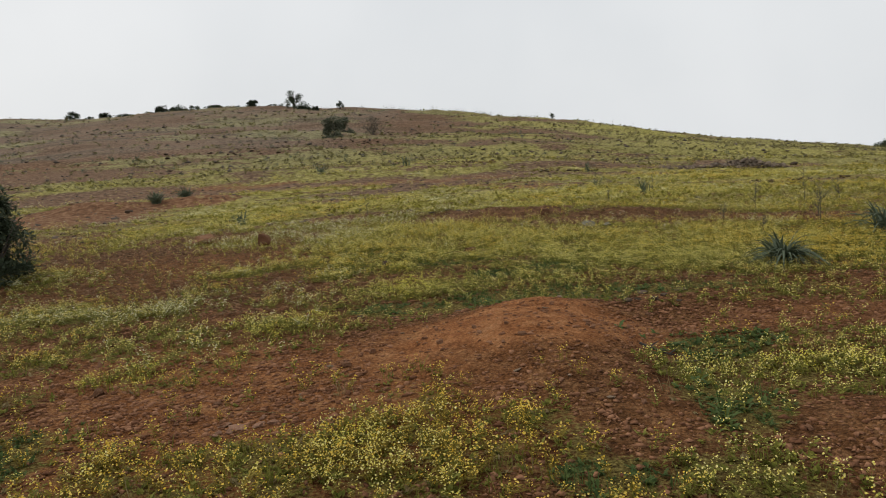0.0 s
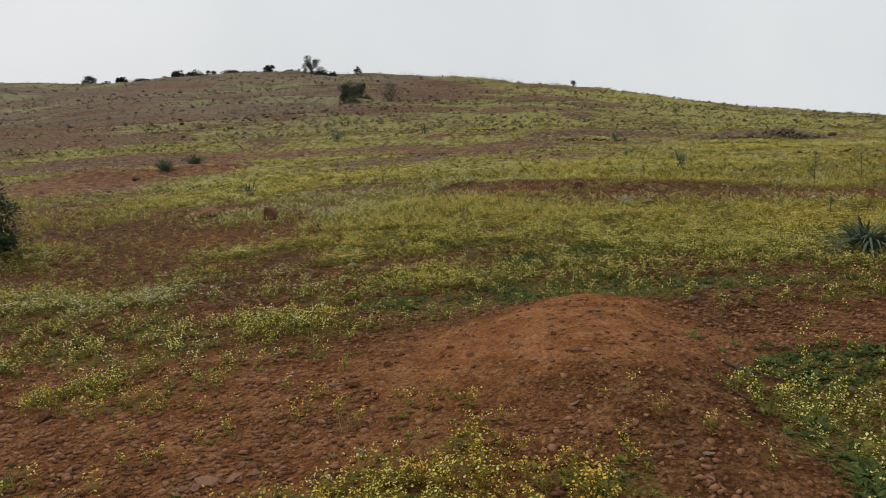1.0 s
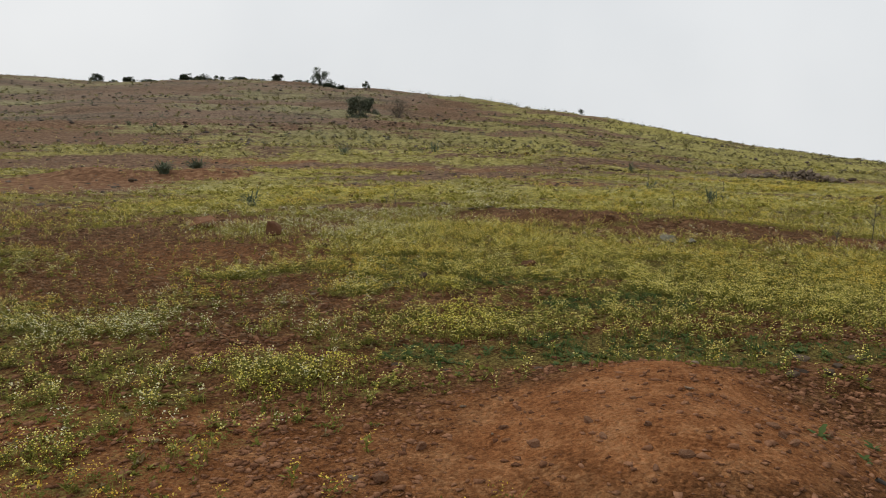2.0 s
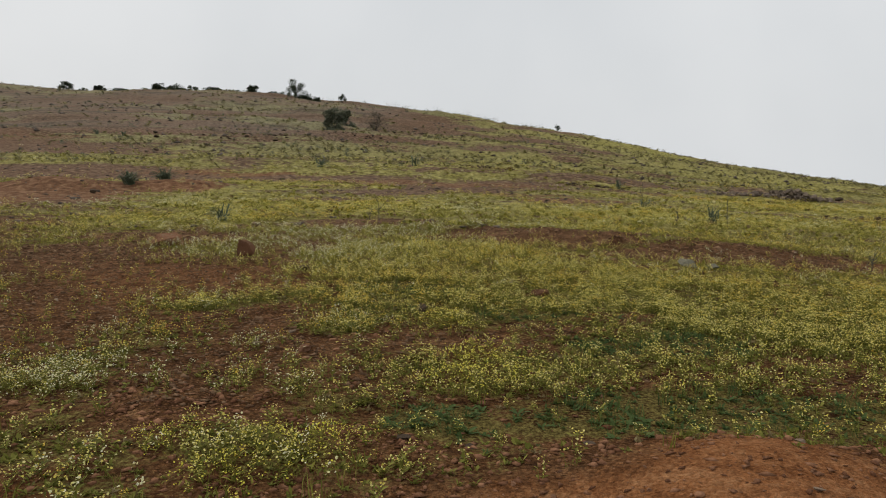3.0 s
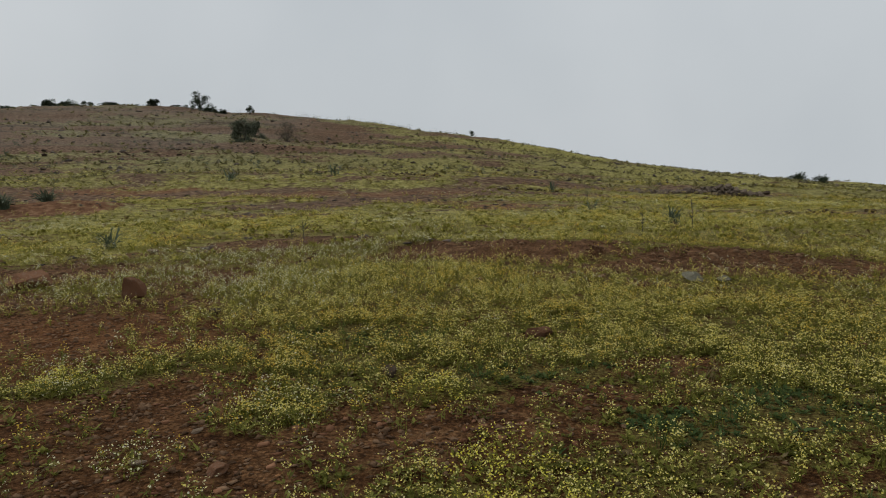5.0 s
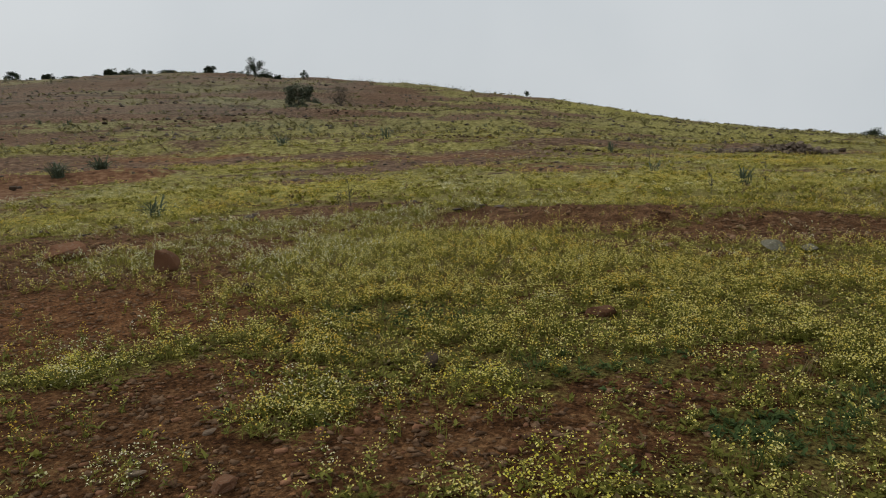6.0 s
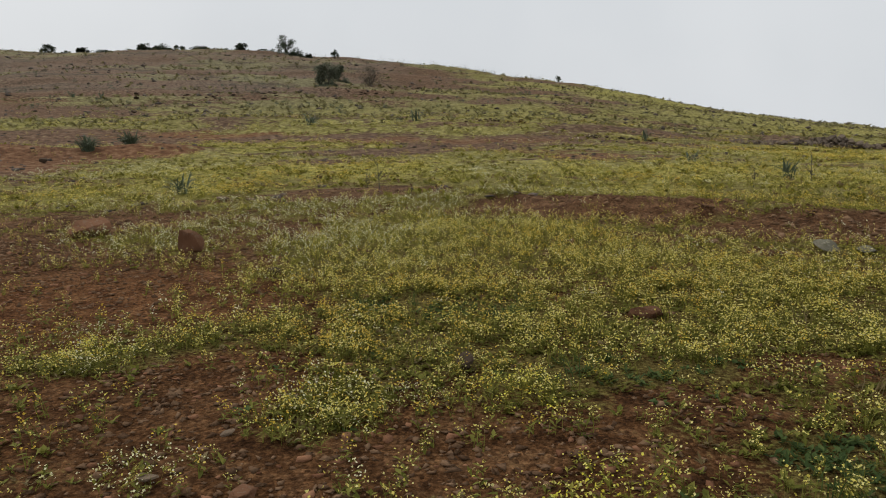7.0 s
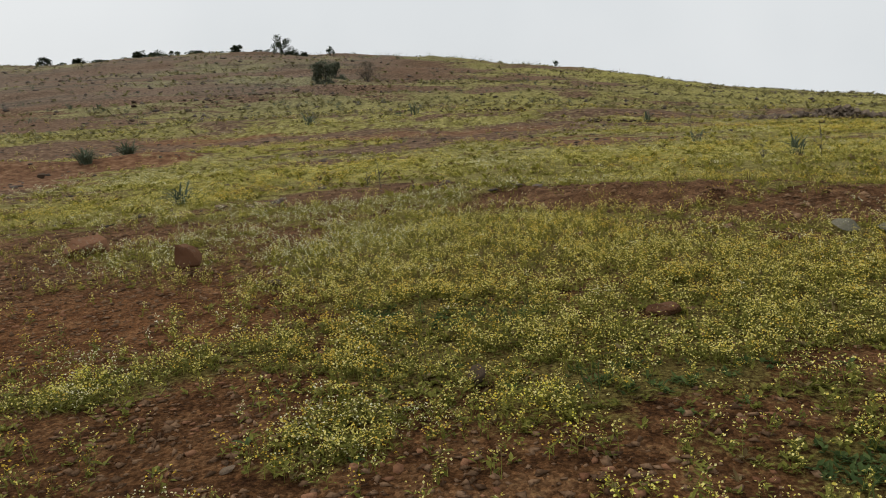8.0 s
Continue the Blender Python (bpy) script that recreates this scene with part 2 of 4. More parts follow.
def bark_material(name, dark, pale):
    m, n, l, bsdf = node_material(name)
    grain = noise_of(n, l, n.new("ShaderNodeTexCoord").outputs["Object"], 22.0, 6, 0.7)
    tone = ramp_of(n, [(0.3, dark), (0.7, pale)])
    l.new(grain.outputs["Fac"], tone.inputs["Fac"])
    l.new(tone.outputs["Color"], bsdf.inputs["Base Color"])
    bsdf.inputs["Roughness"].default_value = 0.9
    return m


EARTH = ground_material()
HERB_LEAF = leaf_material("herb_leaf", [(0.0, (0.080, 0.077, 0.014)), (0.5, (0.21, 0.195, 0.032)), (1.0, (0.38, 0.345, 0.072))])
# the same herbs take this darker leaf colour nearer than about 12.6 m
NEAR_LEAF = leaf_material("near_dark_leaf", [(0.0, (0.052, 0.058, 0.010)), (0.5, (0.155, 0.155, 0.027)), (1.0, (0.31, 0.295, 0.068))])
LUSH_LEAF = leaf_material("lush_leaf", [(0.0, (0.034, 0.058, 0.018)), (0.5, (0.075, 0.112, 0.032)), (1.0, (0.15, 0.19, 0.06))])
DRY_LEAF = leaf_material("dry_leaf", [(0.0, (0.11, 0.075, 0.03)), (0.5, (0.19, 0.14, 0.06)), (1.0, (0.30, 0.24, 0.12))])
YELLOW = leaf_material("yellow_petal", [(0.0, (0.60, 0.48, 0.06)), (0.5, (0.74, 0.64, 0.17)), (1.0, (0.80, 0.74, 0.38))], 0.7, 0.25)
CREAM = leaf_material("cream_petal", [(0.0, (0.66, 0.60, 0.24)), (0.5, (0.78, 0.74, 0.44)), (1.0, (0.84, 0.83, 0.70))], 0.7, 0.25)
LEMON = leaf_material("bright_yellow_petal", [(0.0, (0.66, 0.56, 0.04)), (0.5, (0.78, 0.70, 0.10)), (1.0, (0.84, 0.78, 0.28))], 0.7, 0.25)
AMBER = leaf_material("amber_petal", [(0.0, (0.58, 0.37, 0.04)), (0.5, (0.72, 0.50, 0.075)), (1.0, (0.80, 0.65, 0.20))], 0.7, 0.25)
# haze over distant bushes is painted into both leaf colours, most on the hill
SHRUB_LEAF = leaf_material("shrub_leaf", [(0.0, (0.034, 0.046, 0.029)), (0.5, (0.062, 0.080, 0.049)), (1.0, (0.105, 0.122, 0.076))])
HILL_LEAF = leaf_material("hazed_shrub_leaf", [(0.0, (0.07, 0.08, 0.055)), (0.5, (0.125, 0.14, 0.095)), (1.0, (0.185, 0.2, 0.14))])
OCHRE_LEAF = leaf_material("ochre_leaf", [(0.0, (0.085, 0.062, 0.010)), (0.5, (0.19, 0.145, 0.022)), (1.0, (0.32, 0.25, 0.05))])
TUFT_LEAF = leaf_material("tuft_leaf", [(0.0, (0.045, 0.062, 0.038)), (0.5, (0.09, 0.115, 0.072)), (1.0, (0.18, 0.205, 0.14))], 0.5, 0.2)
TUSSOCK = leaf_material("tussock_leaf", [(0.0, (0.06, 0.054, 0.026)), (0.35, (0.14, 0.128, 0.055)), (0.6, (0.23, 0.205, 0.085)), (0.85, (0.34, 0.30, 0.14))], single=0.3)
TWIG_LEAF = leaf_material("twiggy_leaf", [(0.0, (0.10, 0.082, 0.062)), (0.5, (0.15, 0.128, 0.095)), (1.0, (0.20, 0.175, 0.13))])
ROCK_RED = stone_material("red_sandstone", (0.09, 0.042, 0.022), (0.29, 0.15, 0.085), lichen=0.2)
ROCK_GREY = stone_material("grey_stone", (0.035, 0.024, 0.016), (0.14, 0.10, 0.07), lichen=0.08)
ROCK_FIELD = stone_material("field_stone", (0.055, 0.041, 0.031), (0.26, 0.20, 0.15), lichen=0.25)
ROCK_PALE = stone_material("pale_stone", (0.13, 0.085, 0.055), (0.33, 0.245, 0.17), lichen=0.3)
ROCK_SLAB = stone_material("pale_slab_stone", (0.11, 0.10, 0.07), (0.27, 0.25, 0.18), lichen=0.4)
ROCK_PINK = stone_material("pink_crumbling_stone", (0.17, 0.085, 0.05), (0.33, 0.19, 0.125), lichen=0.2)
PEBBLE = stone_material("pebble_stone", (0.075, 0.028, 0.013), (0.37, 0.19, 0.105), island=True)
FIELD_PEBBLE = stone_material("field_pebble", (0.044, 0.022, 0.011), (0.31, 0.19, 0.11), island=True)
SCREE = stone_material("scree_stone", (0.05, 0.042, 0.036), (0.20, 0.16, 0.13), island=True)
BARK = bark_material("grey_bark", (0.03, 0.024, 0.018), (0.09, 0.075, 0.06))
STALK = bark_material("dry_stalk", (0.05, 0.045, 0.03), (0.13, 0.12, 0.08))

# ---------------------------------------------------------------- land form
def vnoise(x, y, size, seed=0.0):
    """Smooth value noise, 0 to 1, with cells of the given size in metres."""
    u, v = np.asarray(x, float) / size, np.asarray(y, float) / size
    i, j = np.floor(u), np.floor(v)
    fu, fv = u - i, v - j
    fu, fv = fu * fu * (3 - 2 * fu), fv * fv * (3 - 2 * fv)

    def cell(a, b):
        s = np.sin(a * 127.1 + b * 311.7 + seed * 74.7) * 43758.5453
        return s - np.floor(s)

    low = cell(i, j) * (1 - fu) + cell(i + 1, j) * fu
    high = cell(i, j + 1) * (1 - fu) + cell(i + 1, j + 1) * fu
    return low * (1 - fv) + high * fv


def fbm(x, y, size, seed=0.0, octaves=4):
    total, weight, amp = 0.0, 0.0, 1.0
    for n in range(octaves):
        total = total + amp * vnoise(x, y, size / 2**n, seed + 3.1 * n)
        weight += amp
        amp *= 0.55
    return total / weight


def softplus(v, k):
    v = np.asarray(v, float)
    return np.where(v / k > 30, v, k * np.log1p(np.exp(np.minimum(v / k, 30))))


def bump(x, y, cx, cy, rx, ry, turn=0.0):
    """A rounded bump, 1 at its middle and 0 far off."""
    c, s = math.cos(radians(turn)), math.sin(radians(turn))
    dx, dy = x - cx, y - cy
    return np.exp(-((((c * dx + s * dy) / rx) ** 2 + ((c * dy - s * dx) / ry) ** 2)))


# how the hillside climbs with distance: flat, an even slope, a rounded crest, a long fall behind
CLIMB_Y = np.arange(0.0, 4000.0, 1.0)
CLIMB = np.cumsum(np.interp(CLIMB_Y, [25, 44, 80, 94, 112, 400, 700], [0, 0.0152, 0.0165, 0, -0.012, -0.012, 0]))
CLIMB_TOP = CLIMB[:100].max()


def crest(x):
    """Height of the hill's crest along x."""
    return 3.0 - 6.7 * np.tanh((x - 18) / 38) + 0.25 * bump(x, 0, 14, 0, 9, 1) - 1.05 * bump(x, 0, -40.5, 0, 9, 1) + 0.6 * bump(x, 0, 24, 0, 17, 1)


def lie(x, y):
    """The lie of the land without fine relief."""
    low = -0.28 + 0.13 * np.clip((y - 8) / 8, 0, 1) + 0.1 * np.clip((y - 15) / 12, 0, 1) - 0.052 * softplus(x - 4, 2.0)
    low = np.maximum(low, -6.0) + 0.012 * softplus(-x - 6, 2.0) * np.clip((y - 18) / 12, 0, 1)
    climb = np.interp(y - 0.45 * softplus(x - 6, 3.0), CLIMB_Y, CLIMB) / CLIMB_TOP
    z = low + climb * (crest(x) - low)
    z = z - 0.1 * softplus(y - 104, 8.0)
    return np.maximum(z, -170 + 0 * x)


# the hill's plan past HILL_FOOT is scaled out from the camera's mean eye, further back and larger, keeping its look in
# view
HILL_FOOT, STRETCH, MEAN_EYE = 40.0, 2.7, (-0.6, 4.0, 1.38)


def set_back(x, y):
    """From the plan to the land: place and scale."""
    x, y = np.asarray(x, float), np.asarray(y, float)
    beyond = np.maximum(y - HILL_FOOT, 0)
    k = 1 + beyond * (STRETCH - 1) / np.maximum(y - MEAN_EYE[1], 1)
    return MEAN_EYE[0] + (x - MEAN_EYE[0]) * k, y + beyond * (STRETCH - 1), k


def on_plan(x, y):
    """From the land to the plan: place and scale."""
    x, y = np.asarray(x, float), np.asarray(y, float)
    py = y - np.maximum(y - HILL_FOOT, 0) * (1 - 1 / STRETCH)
    k = np.where(y > HILL_FOOT, (y - MEAN_EYE[1]) / np.maximum(py - MEAN_EYE[1], 1), 1.0)
    return MEAN_EYE[0] + (x - MEAN_EYE[0]) / k, py, k


def ground(x, y):
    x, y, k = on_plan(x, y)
    z = lie(x, y)
    # the low spoil mound beside the track, and the hollow beyond it
    z = z + 0.25 * bump(x, y, 0.72, 6.35, 0.85, 0.95) + 0.15 * bump(x, y, 1.0, 7.5, 0.9, 0.5) + 0.08 * bump(x, y, 0.95, 5.1, 0.5, 0.9)
    z = z - 0.13 * bump(x, y, 2.05, 5.8, 0.5, 0.9) - 0.10 * bump(x, y, 2.2, 7.2, 0.6, 0.45) + 0.16 * bump(x, y, 2.75, 3.85, 0.6, 0.5)
    z = z + 0.38 * bump(x, y, -13.9, 29.3, 2.4, 0.9) + 0.32 * bump(x, y, -9.8, 30.3, 1.9, 0.75, 8) + 0.18 * bump(x, y, 2.5, 17.0, 3.5, 0.7, -25)
    z = z + 0.15 * bump(x, y, 1.1, 17.0, 0.5, 0.3) + 0.17 * bump(x, y, 2.31, 16.2, 0.2, 0.17) + 0.1 * bump(x, y, -0.2, 18.2, 0.6, 0.3)
    far = np.clip((y - 20) / 30, 0, 1)
    z = z + (fbm(x, y, 2.4, 5) - 0.5) * (0.10 + 0.25 * far) + (fbm(x, y, 0.35, 9, 3) - 0.5) * 0.035
    z = z + (fbm(x, y * 2.2, 14, 2) - 0.5) * 0.6 * far
    # long low banks across the slope
    bank = fbm(x * 0.16, y, 3.2, 6, 2)
    z = z + np.clip((y - 30) / 14, 0, 1) * np.clip((y - 130) / -30, 0, 1) * (0.42 * np.clip((bank - 0.52) / 0.12, 0, 1) - 0.21)
    return MEAN_EYE[2] + (z - MEAN_EYE[2]) * k


# ---------------------------------------------------------------- what covers the ground
# bare earth: middle, half widths, turn
BARE_NEAR = [
    (0.55, 6.65, 1.5, 1.0, 0), (1.15, 5.0, 0.5, 1.3, 0), (-1.1, 6.2, 0.9, 0.5, 10), (-2.2, 5.4, 1.5, 0.45, 8), (-1.5, 4.8, 0.7, 0.45, 0),
    (-3.6, 6.2, 0.9, 0.3, 0), (3.2, 7.05, 1.9, 0.62, -8), (2.65, 3.85, 0.85, 0.75, 0), (-4.5, 12.8, 1.5, 1.7, 0), (-6.6, 14.6, 1.7, 1.2, 0),
    (-3.0, 13.0, 0.8, 0.9, 0), (-2.5, 8.5, 0.5, 0.4, 0), (-4.5, 10.6, 0.8, 0.5, 0), (-1.1, 10.45, 0.6, 0.3, 0),
]
BARE_FAR = [
    (1.4, 16.9, 1.9, 0.75, -18), (4.2, 15.2, 2.2, 0.7, -12), (7.2, 14.5, 2.2, 0.6, 0), (-2.7, 19.9, 1.7, 0.9, 0), (-14.0, 27.9, 3.8, 2.3, 0), (-12.6, 25.3, 3.2, 1.6, 0),
    (-9.8, 29.8, 2.0, 1.1, 8), (11.0, 38.3, 4.5, 0.8, 6), (3.3, 27.8, 1.7, 1.0, 0), (-1.0, 32.8, 4.8, 0.9, 0), (-9.8, 36.6, 3.0, 0.9, 0), (-6.0, 17.2, 1.4, 0.5, 0),
    (17.5, 39.5, 3.6, 1.2, 0), (12.0, 26.5, 3.0, 0.6, 0), (-24.0, 45.0, 8.0, 2.0, 0),
]
# scuffed places where the earth shows through the flowers
SCUFFS = [
    (-0.6, 10.15, 1.0, 0.42, 0), (0.25, 10.6, 0.5, 0.25, 0), (-2.4, 11.1, 0.6, 0.6, 0), (-2.6, 10.55, 0.6, 0.35, 0), (1.1, 11.15, 0.5, 0.22, 0),
    (-1.35, 10.0, 0.5, 0.25, 0), (-2.3, 9.6, 0.8, 0.4, 0), (0.6, 5.4, 0.5, 0.7, 0), (-1.5, 5.3, 1.0, 0.6, 8), (-2.4, 5.3, 1.0, 0.4, 5),
]
RED_SPOTS = [(0.7, 6.85, 1.25, 1.05, 0, 1.0), (3.6, 6.9, 1.4, 0.5, 0, 0.35), (2.6, 3.8, 0.8, 0.8, 0, 0.2), (-1.2, 5.5, 2.4, 2.0, 0, 0.65), (-13.5, 27.5, 5, 3.4, 0, 0.4), (-9.8, 29.9, 2.4, 1.3, 0, 0.45), (3.3, 27.8, 2.2, 1.2, 0, 0.3), (7.2, 14.6, 1.6, 0.7, 0, 0.3), (-4.2, 13, 1.4, 1.4, 0, 0.25), (-30, 55, 14, 13, 0, 0.4), (-9.5, 37.5, 4, 1.5, 0, 0.5), (-1.5, 34.5, 5, 1.2, 0, 0.35), (3, 28.6, 3, 1.3, 0, 0.35)]
# flowering patches: middle, half widths, turn, how full of flowers
BLOOM = [
    (3.2, 11.6, 5.2, 2.3, -8, 0.9), (-0.5, 11.6, 1.0, 0.7, 0, 0.7), (-1.7, 7.8, 0.5, 0.4, 0, 1.0), (-3.9, 8.7, 0.6, 0.4, 0, 0.6), (-5.2, 9.2, 0.8, 0.4, 0, 0.6),
    (-2.9, 6.2, 0.5, 0.28, 0, 0.8), (-4.2, 7.1, 0.5, 0.35, 0, 0.7), (-0.35, 4.2, 0.62, 0.55, 25, 0.9), (-0.05, 4.9, 0.3, 0.35, 0, 0.6), (-1.3, 4.2, 0.7, 0.45, 0, 0.22), (-3.0, 7.3, 1.0, 0.6, 0, 0.45), (0.5, 4.4, 0.35, 0.35, 0, 0.18), (2.5, 5.45, 0.95, 0.42, -8, 0.75), (1.4, 3.7, 0.3, 0.25, 0, 0.9),
    (-1.8, 10.7, 0.4, 0.4, 0, 0.8), (-3.3, 11.5, 0.5, 0.3, 0, 0.9),
]
BLOOM_FAR = [
    (-5.4, 24.5, 4.5, 2.4, 0, 0.9), (-6.3, 32.0, 4.5, 2.0, 0, 0.7), (5.6, 22.3, 5.0, 2.6, -5, 0.9), (-2.2, 23.3, 3.0, 1.6, 0, 0.8), (-6.8, 20.6, 3.0, 1.8, 0, 0.9),
    (14.0, 31.0, 7.0, 3.0, 0, 0.8), (-3.0, 39.5, 9.0, 3.0, 0, 0.45), (24.0, 52.0, 14.0, 6.0, 0, 0.45), (28.0, 70.0, 16.0, 6.0, 0, 0.55), (-1.0, 14.6, 2.0, 1.6, 0, 0.9),
]
LUSH = [(0.35, 8.3, 0.9, 0.35, 0), (2.35, 6.2, 0.6, 0.35, 0), (1.9, 4.7, 0.4, 0.6, 0), (-0.75, 8.35, 0.5, 0.3, 0), (1.6, 8.5, 1.6, 0.4, 0), (-2.9, 4.5, 0.4, 0.6, 0), (0.7, 3.65, 0.35, 0.22, 0), (0.1, 11.15, 0.6, 0.25, 0), (0.8, 9.95, 0.5, 0.3, 0), (1.5, 10.1, 0.5, 0.4, 0), (-1.2, 12.6, 0.8, 0.3, -15)]


def patch(x, y, cx, cy, rx, ry, turn):
    """1 within an uneven patch, falling to 0 over its rim."""
    c, s = math.cos(radians(turn)), math.sin(radians(turn))
    dx, dy = x - cx, y - cy
    d = np.hypot((c * dx + s * dy) / rx, (c * dy - s * dx) / ry)
    out = np.zeros(np.shape(d))
    inside = d < 1.9
    out[inside] = np.clip((1.25 - d[inside] - (fbm(x[inside], y[inside], 0.8 * min(rx, ry) + 0.15, cx) - 0.5) * 1.3) / 0.5, 0, 1)
    return out


def masks(x, y):
    """cover (0 bare earth, 1 closed turf), bloom (how full of flowers) and red (how red the earth) at each place."""
    x, y, _ = on_plan(x, y)
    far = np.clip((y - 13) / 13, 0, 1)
    hill = np.clip((y - 44) / 10, 0, 1) * np.clip((1 - x + 0.12 * (y - 44)) / 12, 0, 1)
    size = 1.4 + 0 * x
    cover = 0.62 - 0.24 * np.clip((-0.9 - x) / 1.6, 0, 1) * np.clip((y - 7.5) / 2.5, 0.3, 1) + 1.1 * (fbm(x, y, 1.5, 11) - 0.5) + 1.0 * (fbm(x, y, 0.45, 12, 2) - 0.5)
    streaks = fbm(x, y * 2.6, 9.0, 14)
    cover = cover * (1 - far) + far * (0.66 + 2.0 * (streaks - 0.5) + 1.0 * (fbm(x, y * 1.5, 2.5, 17) - 0.5))
    cover = cover - 0.42 * hill - far * 0.8 * np.clip((6 - x) / 16, 0.15, 1) * np.clip((fbm(x * 0.35, y, 6.0, 23, 3) - 0.54) / 0.14, 0, 1)
    cover = cover + 0.22 * np.clip((x - 4) / 10, 0, 1) * np.clip((y - 24) / 12, 0, 1)
    bloom = (0.30 + 0.6 * (fbm(x, y, 2.2, 21) - 0.5)) * (1 - 0.75 * hill)
    bare = np.zeros_like(size)
    tufts = fbm(x, y, 0.5, 19, 3)
    for p in BARE_NEAR + BARE_FAR:
        bare = np.maximum(bare, patch(x, y, *p))
    for cx, cy, rx, ry, turn, full in BLOOM + BLOOM_FAR:
        p = patch(x, y, cx, cy, rx, ry, turn)
        bloom = np.maximum(bloom, full * p)
        cover = np.maximum(cover, (0.3 + 0.5 * full + 0.8 * (tufts - 0.5)) * p)
        bare = bare * (1 - 0.9 * p)
    for p in LUSH:
        p = patch(x, y, *p)
        cover, bare = np.maximum(cover, p), bare * (1 - p)
        bloom = bloom * (1 - 0.8 * p)
    scuffed = np.maximum.reduce([patch(x, y, *p) for p in SCUFFS])
    cover, bloom = cover * (1 - 0.72 * scuffed), bloom * (1 - 0.55 * scuffed)
    cover = np.clip(cover * (1 - (0.93 + 0.03 * far) * bare) * (1 - np.maximum.reduce([patch(x, y, *p) for p in ((0.6, 6.75, 1.25, 0.95, 0), (1.1, 5.3, 0.4, 0.9, 0), (3.4, 7.05, 1.6, 0.42, -6), (2.65, 3.85, 0.75, 0.55, 0))])), 0, 1)
    red = np.zeros_like(size) + 0.15 * fbm(x, y, 5.0, 31)
    for p in RED_SPOTS:
        red = np.maximum(red, p[5] * patch(x, y, *p[:5]))
    return cover, np.clip(bloom * np.clip(cover * 1.4, 0, 1), 0, 1), np.clip(red * (1 - 0.6 * hill), 0, 1), hill, far


def lush_at(x, y):
    out = np.zeros_like(x)
    for p in LUSH:
        out = np.maximum(out, patch(x, y, *p))
    return out


# ---------------------------------------------------------------- mesh helpers
def mesh_from(name, verts, faces, materials, index=None, smooth=False):
    """A mesh from arrays of places and of faces that all have the same number of corners."""
    verts, faces = np.asarray(verts, np.float32), np.asarray(faces, np.int32)
    me = bpy.data.meshes.new(name)
    count, sides = faces.shape
    me.vertices.add(len(verts))
    me.vertices.foreach_set("co", verts.ravel())
    me.loops.add(count * sides)
    me.loops.foreach_set("vertex_index", faces.ravel())
    me.polygons.add(count)
    me.polygons.foreach_set("loop_start", np.arange(0, count * sides, sides, dtype=np.int32))
    for m in materials:
        me.materials.append(m)
    if index is not None:
        me.polygons.foreach_set("material_index", np.asarray(index, np.int32))
    if smooth:
        me.polygons.foreach_set("use_smooth", np.ones(count, dtype=bool))
    me.update(calc_edges=True)
    return me


def part(name, mesh, parent, label="", at=None):
    ob = new(name, mesh)
    ob.parent = parent
    if at is not None:
        ob.matrix_basis = at
    return tagged(ob, label)


def on_ground(x, y, sink=0.0):
    return float(ground(np.array([x]), np.array([y]))[0]) - sink


class Shape:
    """Gathers triangles with a material number each."""

    def __init__(self):
        self.v, self.f, self.m, self.n = [], [], [], 0

    def add(self, verts, faces, m=0):
        verts = np.asarray(verts, float)
        self.v.append(verts)
        self.f.append(np.asarray(faces, int) + self.n)
        self.m.append(np.full(len(faces), m))
        self.n += len(verts)

    def arrays(self):
        return np.concatenate(self.v), np.concatenate(self.f), np.concatenate(self.m)

    def mesh(self, name, materials, smooth=False):
        v, f, m = self.arrays()
        return mesh_from(name, v, f, materials, m, smooth)


def tube(shape, points, radii, sides=6, m=0):
    points, rings = np.asarray(points, float), []
    for n, (p, r) in enumerate(zip(points, radii)):
        ahead = points[min(n + 1, len(points) - 1)] - points[max(n - 1, 0)]
        ahead = ahead / (np.linalg.norm(ahead) + 1e-9)
        side = np.cross(ahead, (0.31, 0.95, 0.07))
        side = side / (np.linalg.norm(side) + 1e-9)
        up = np.cross(ahead, side)
        a = np.arange(sides) * 2 * np.pi / sides
        rings.append(p + r * (np.cos(a)[:, None] * side + np.sin(a)[:, None] * up))
    faces = []
    for n in range(len(points) - 1):
        for k in range(sides):
            a, b = n * sides + k, n * sides + (k + 1) % sides
            faces += [(a, b, b + sides), (a, b + sides, a + sides)]
    top = len(points) * sides
    faces += [(top - sides + k, top - sides + (k + 1) % sides, top) for k in range(sides)]
    shape.add(np.concatenate(rings + [points[-1:]]), faces, m)


def leaf(shape, base, tip, width, rng, m=0, fold=0.25):
    """A pointed leaf, folded along its middle."""
    base, tip = np.asarray(base, float), np.asarray(tip, float)
    way = tip - base
    side = np.cross(way, (0, 0, 1.0))
    if np.linalg.norm(side) < 1e-6:
        side = np.array([1.0, 0, 0])
    side = side / np.linalg.norm(side) * width / 2
    mid = base + 0.5 * way + np.array([0, 0, fold * width])
    shape.add([base, mid + side, tip, mid - side], [(0, 1, 2), (0, 2, 3)], m)


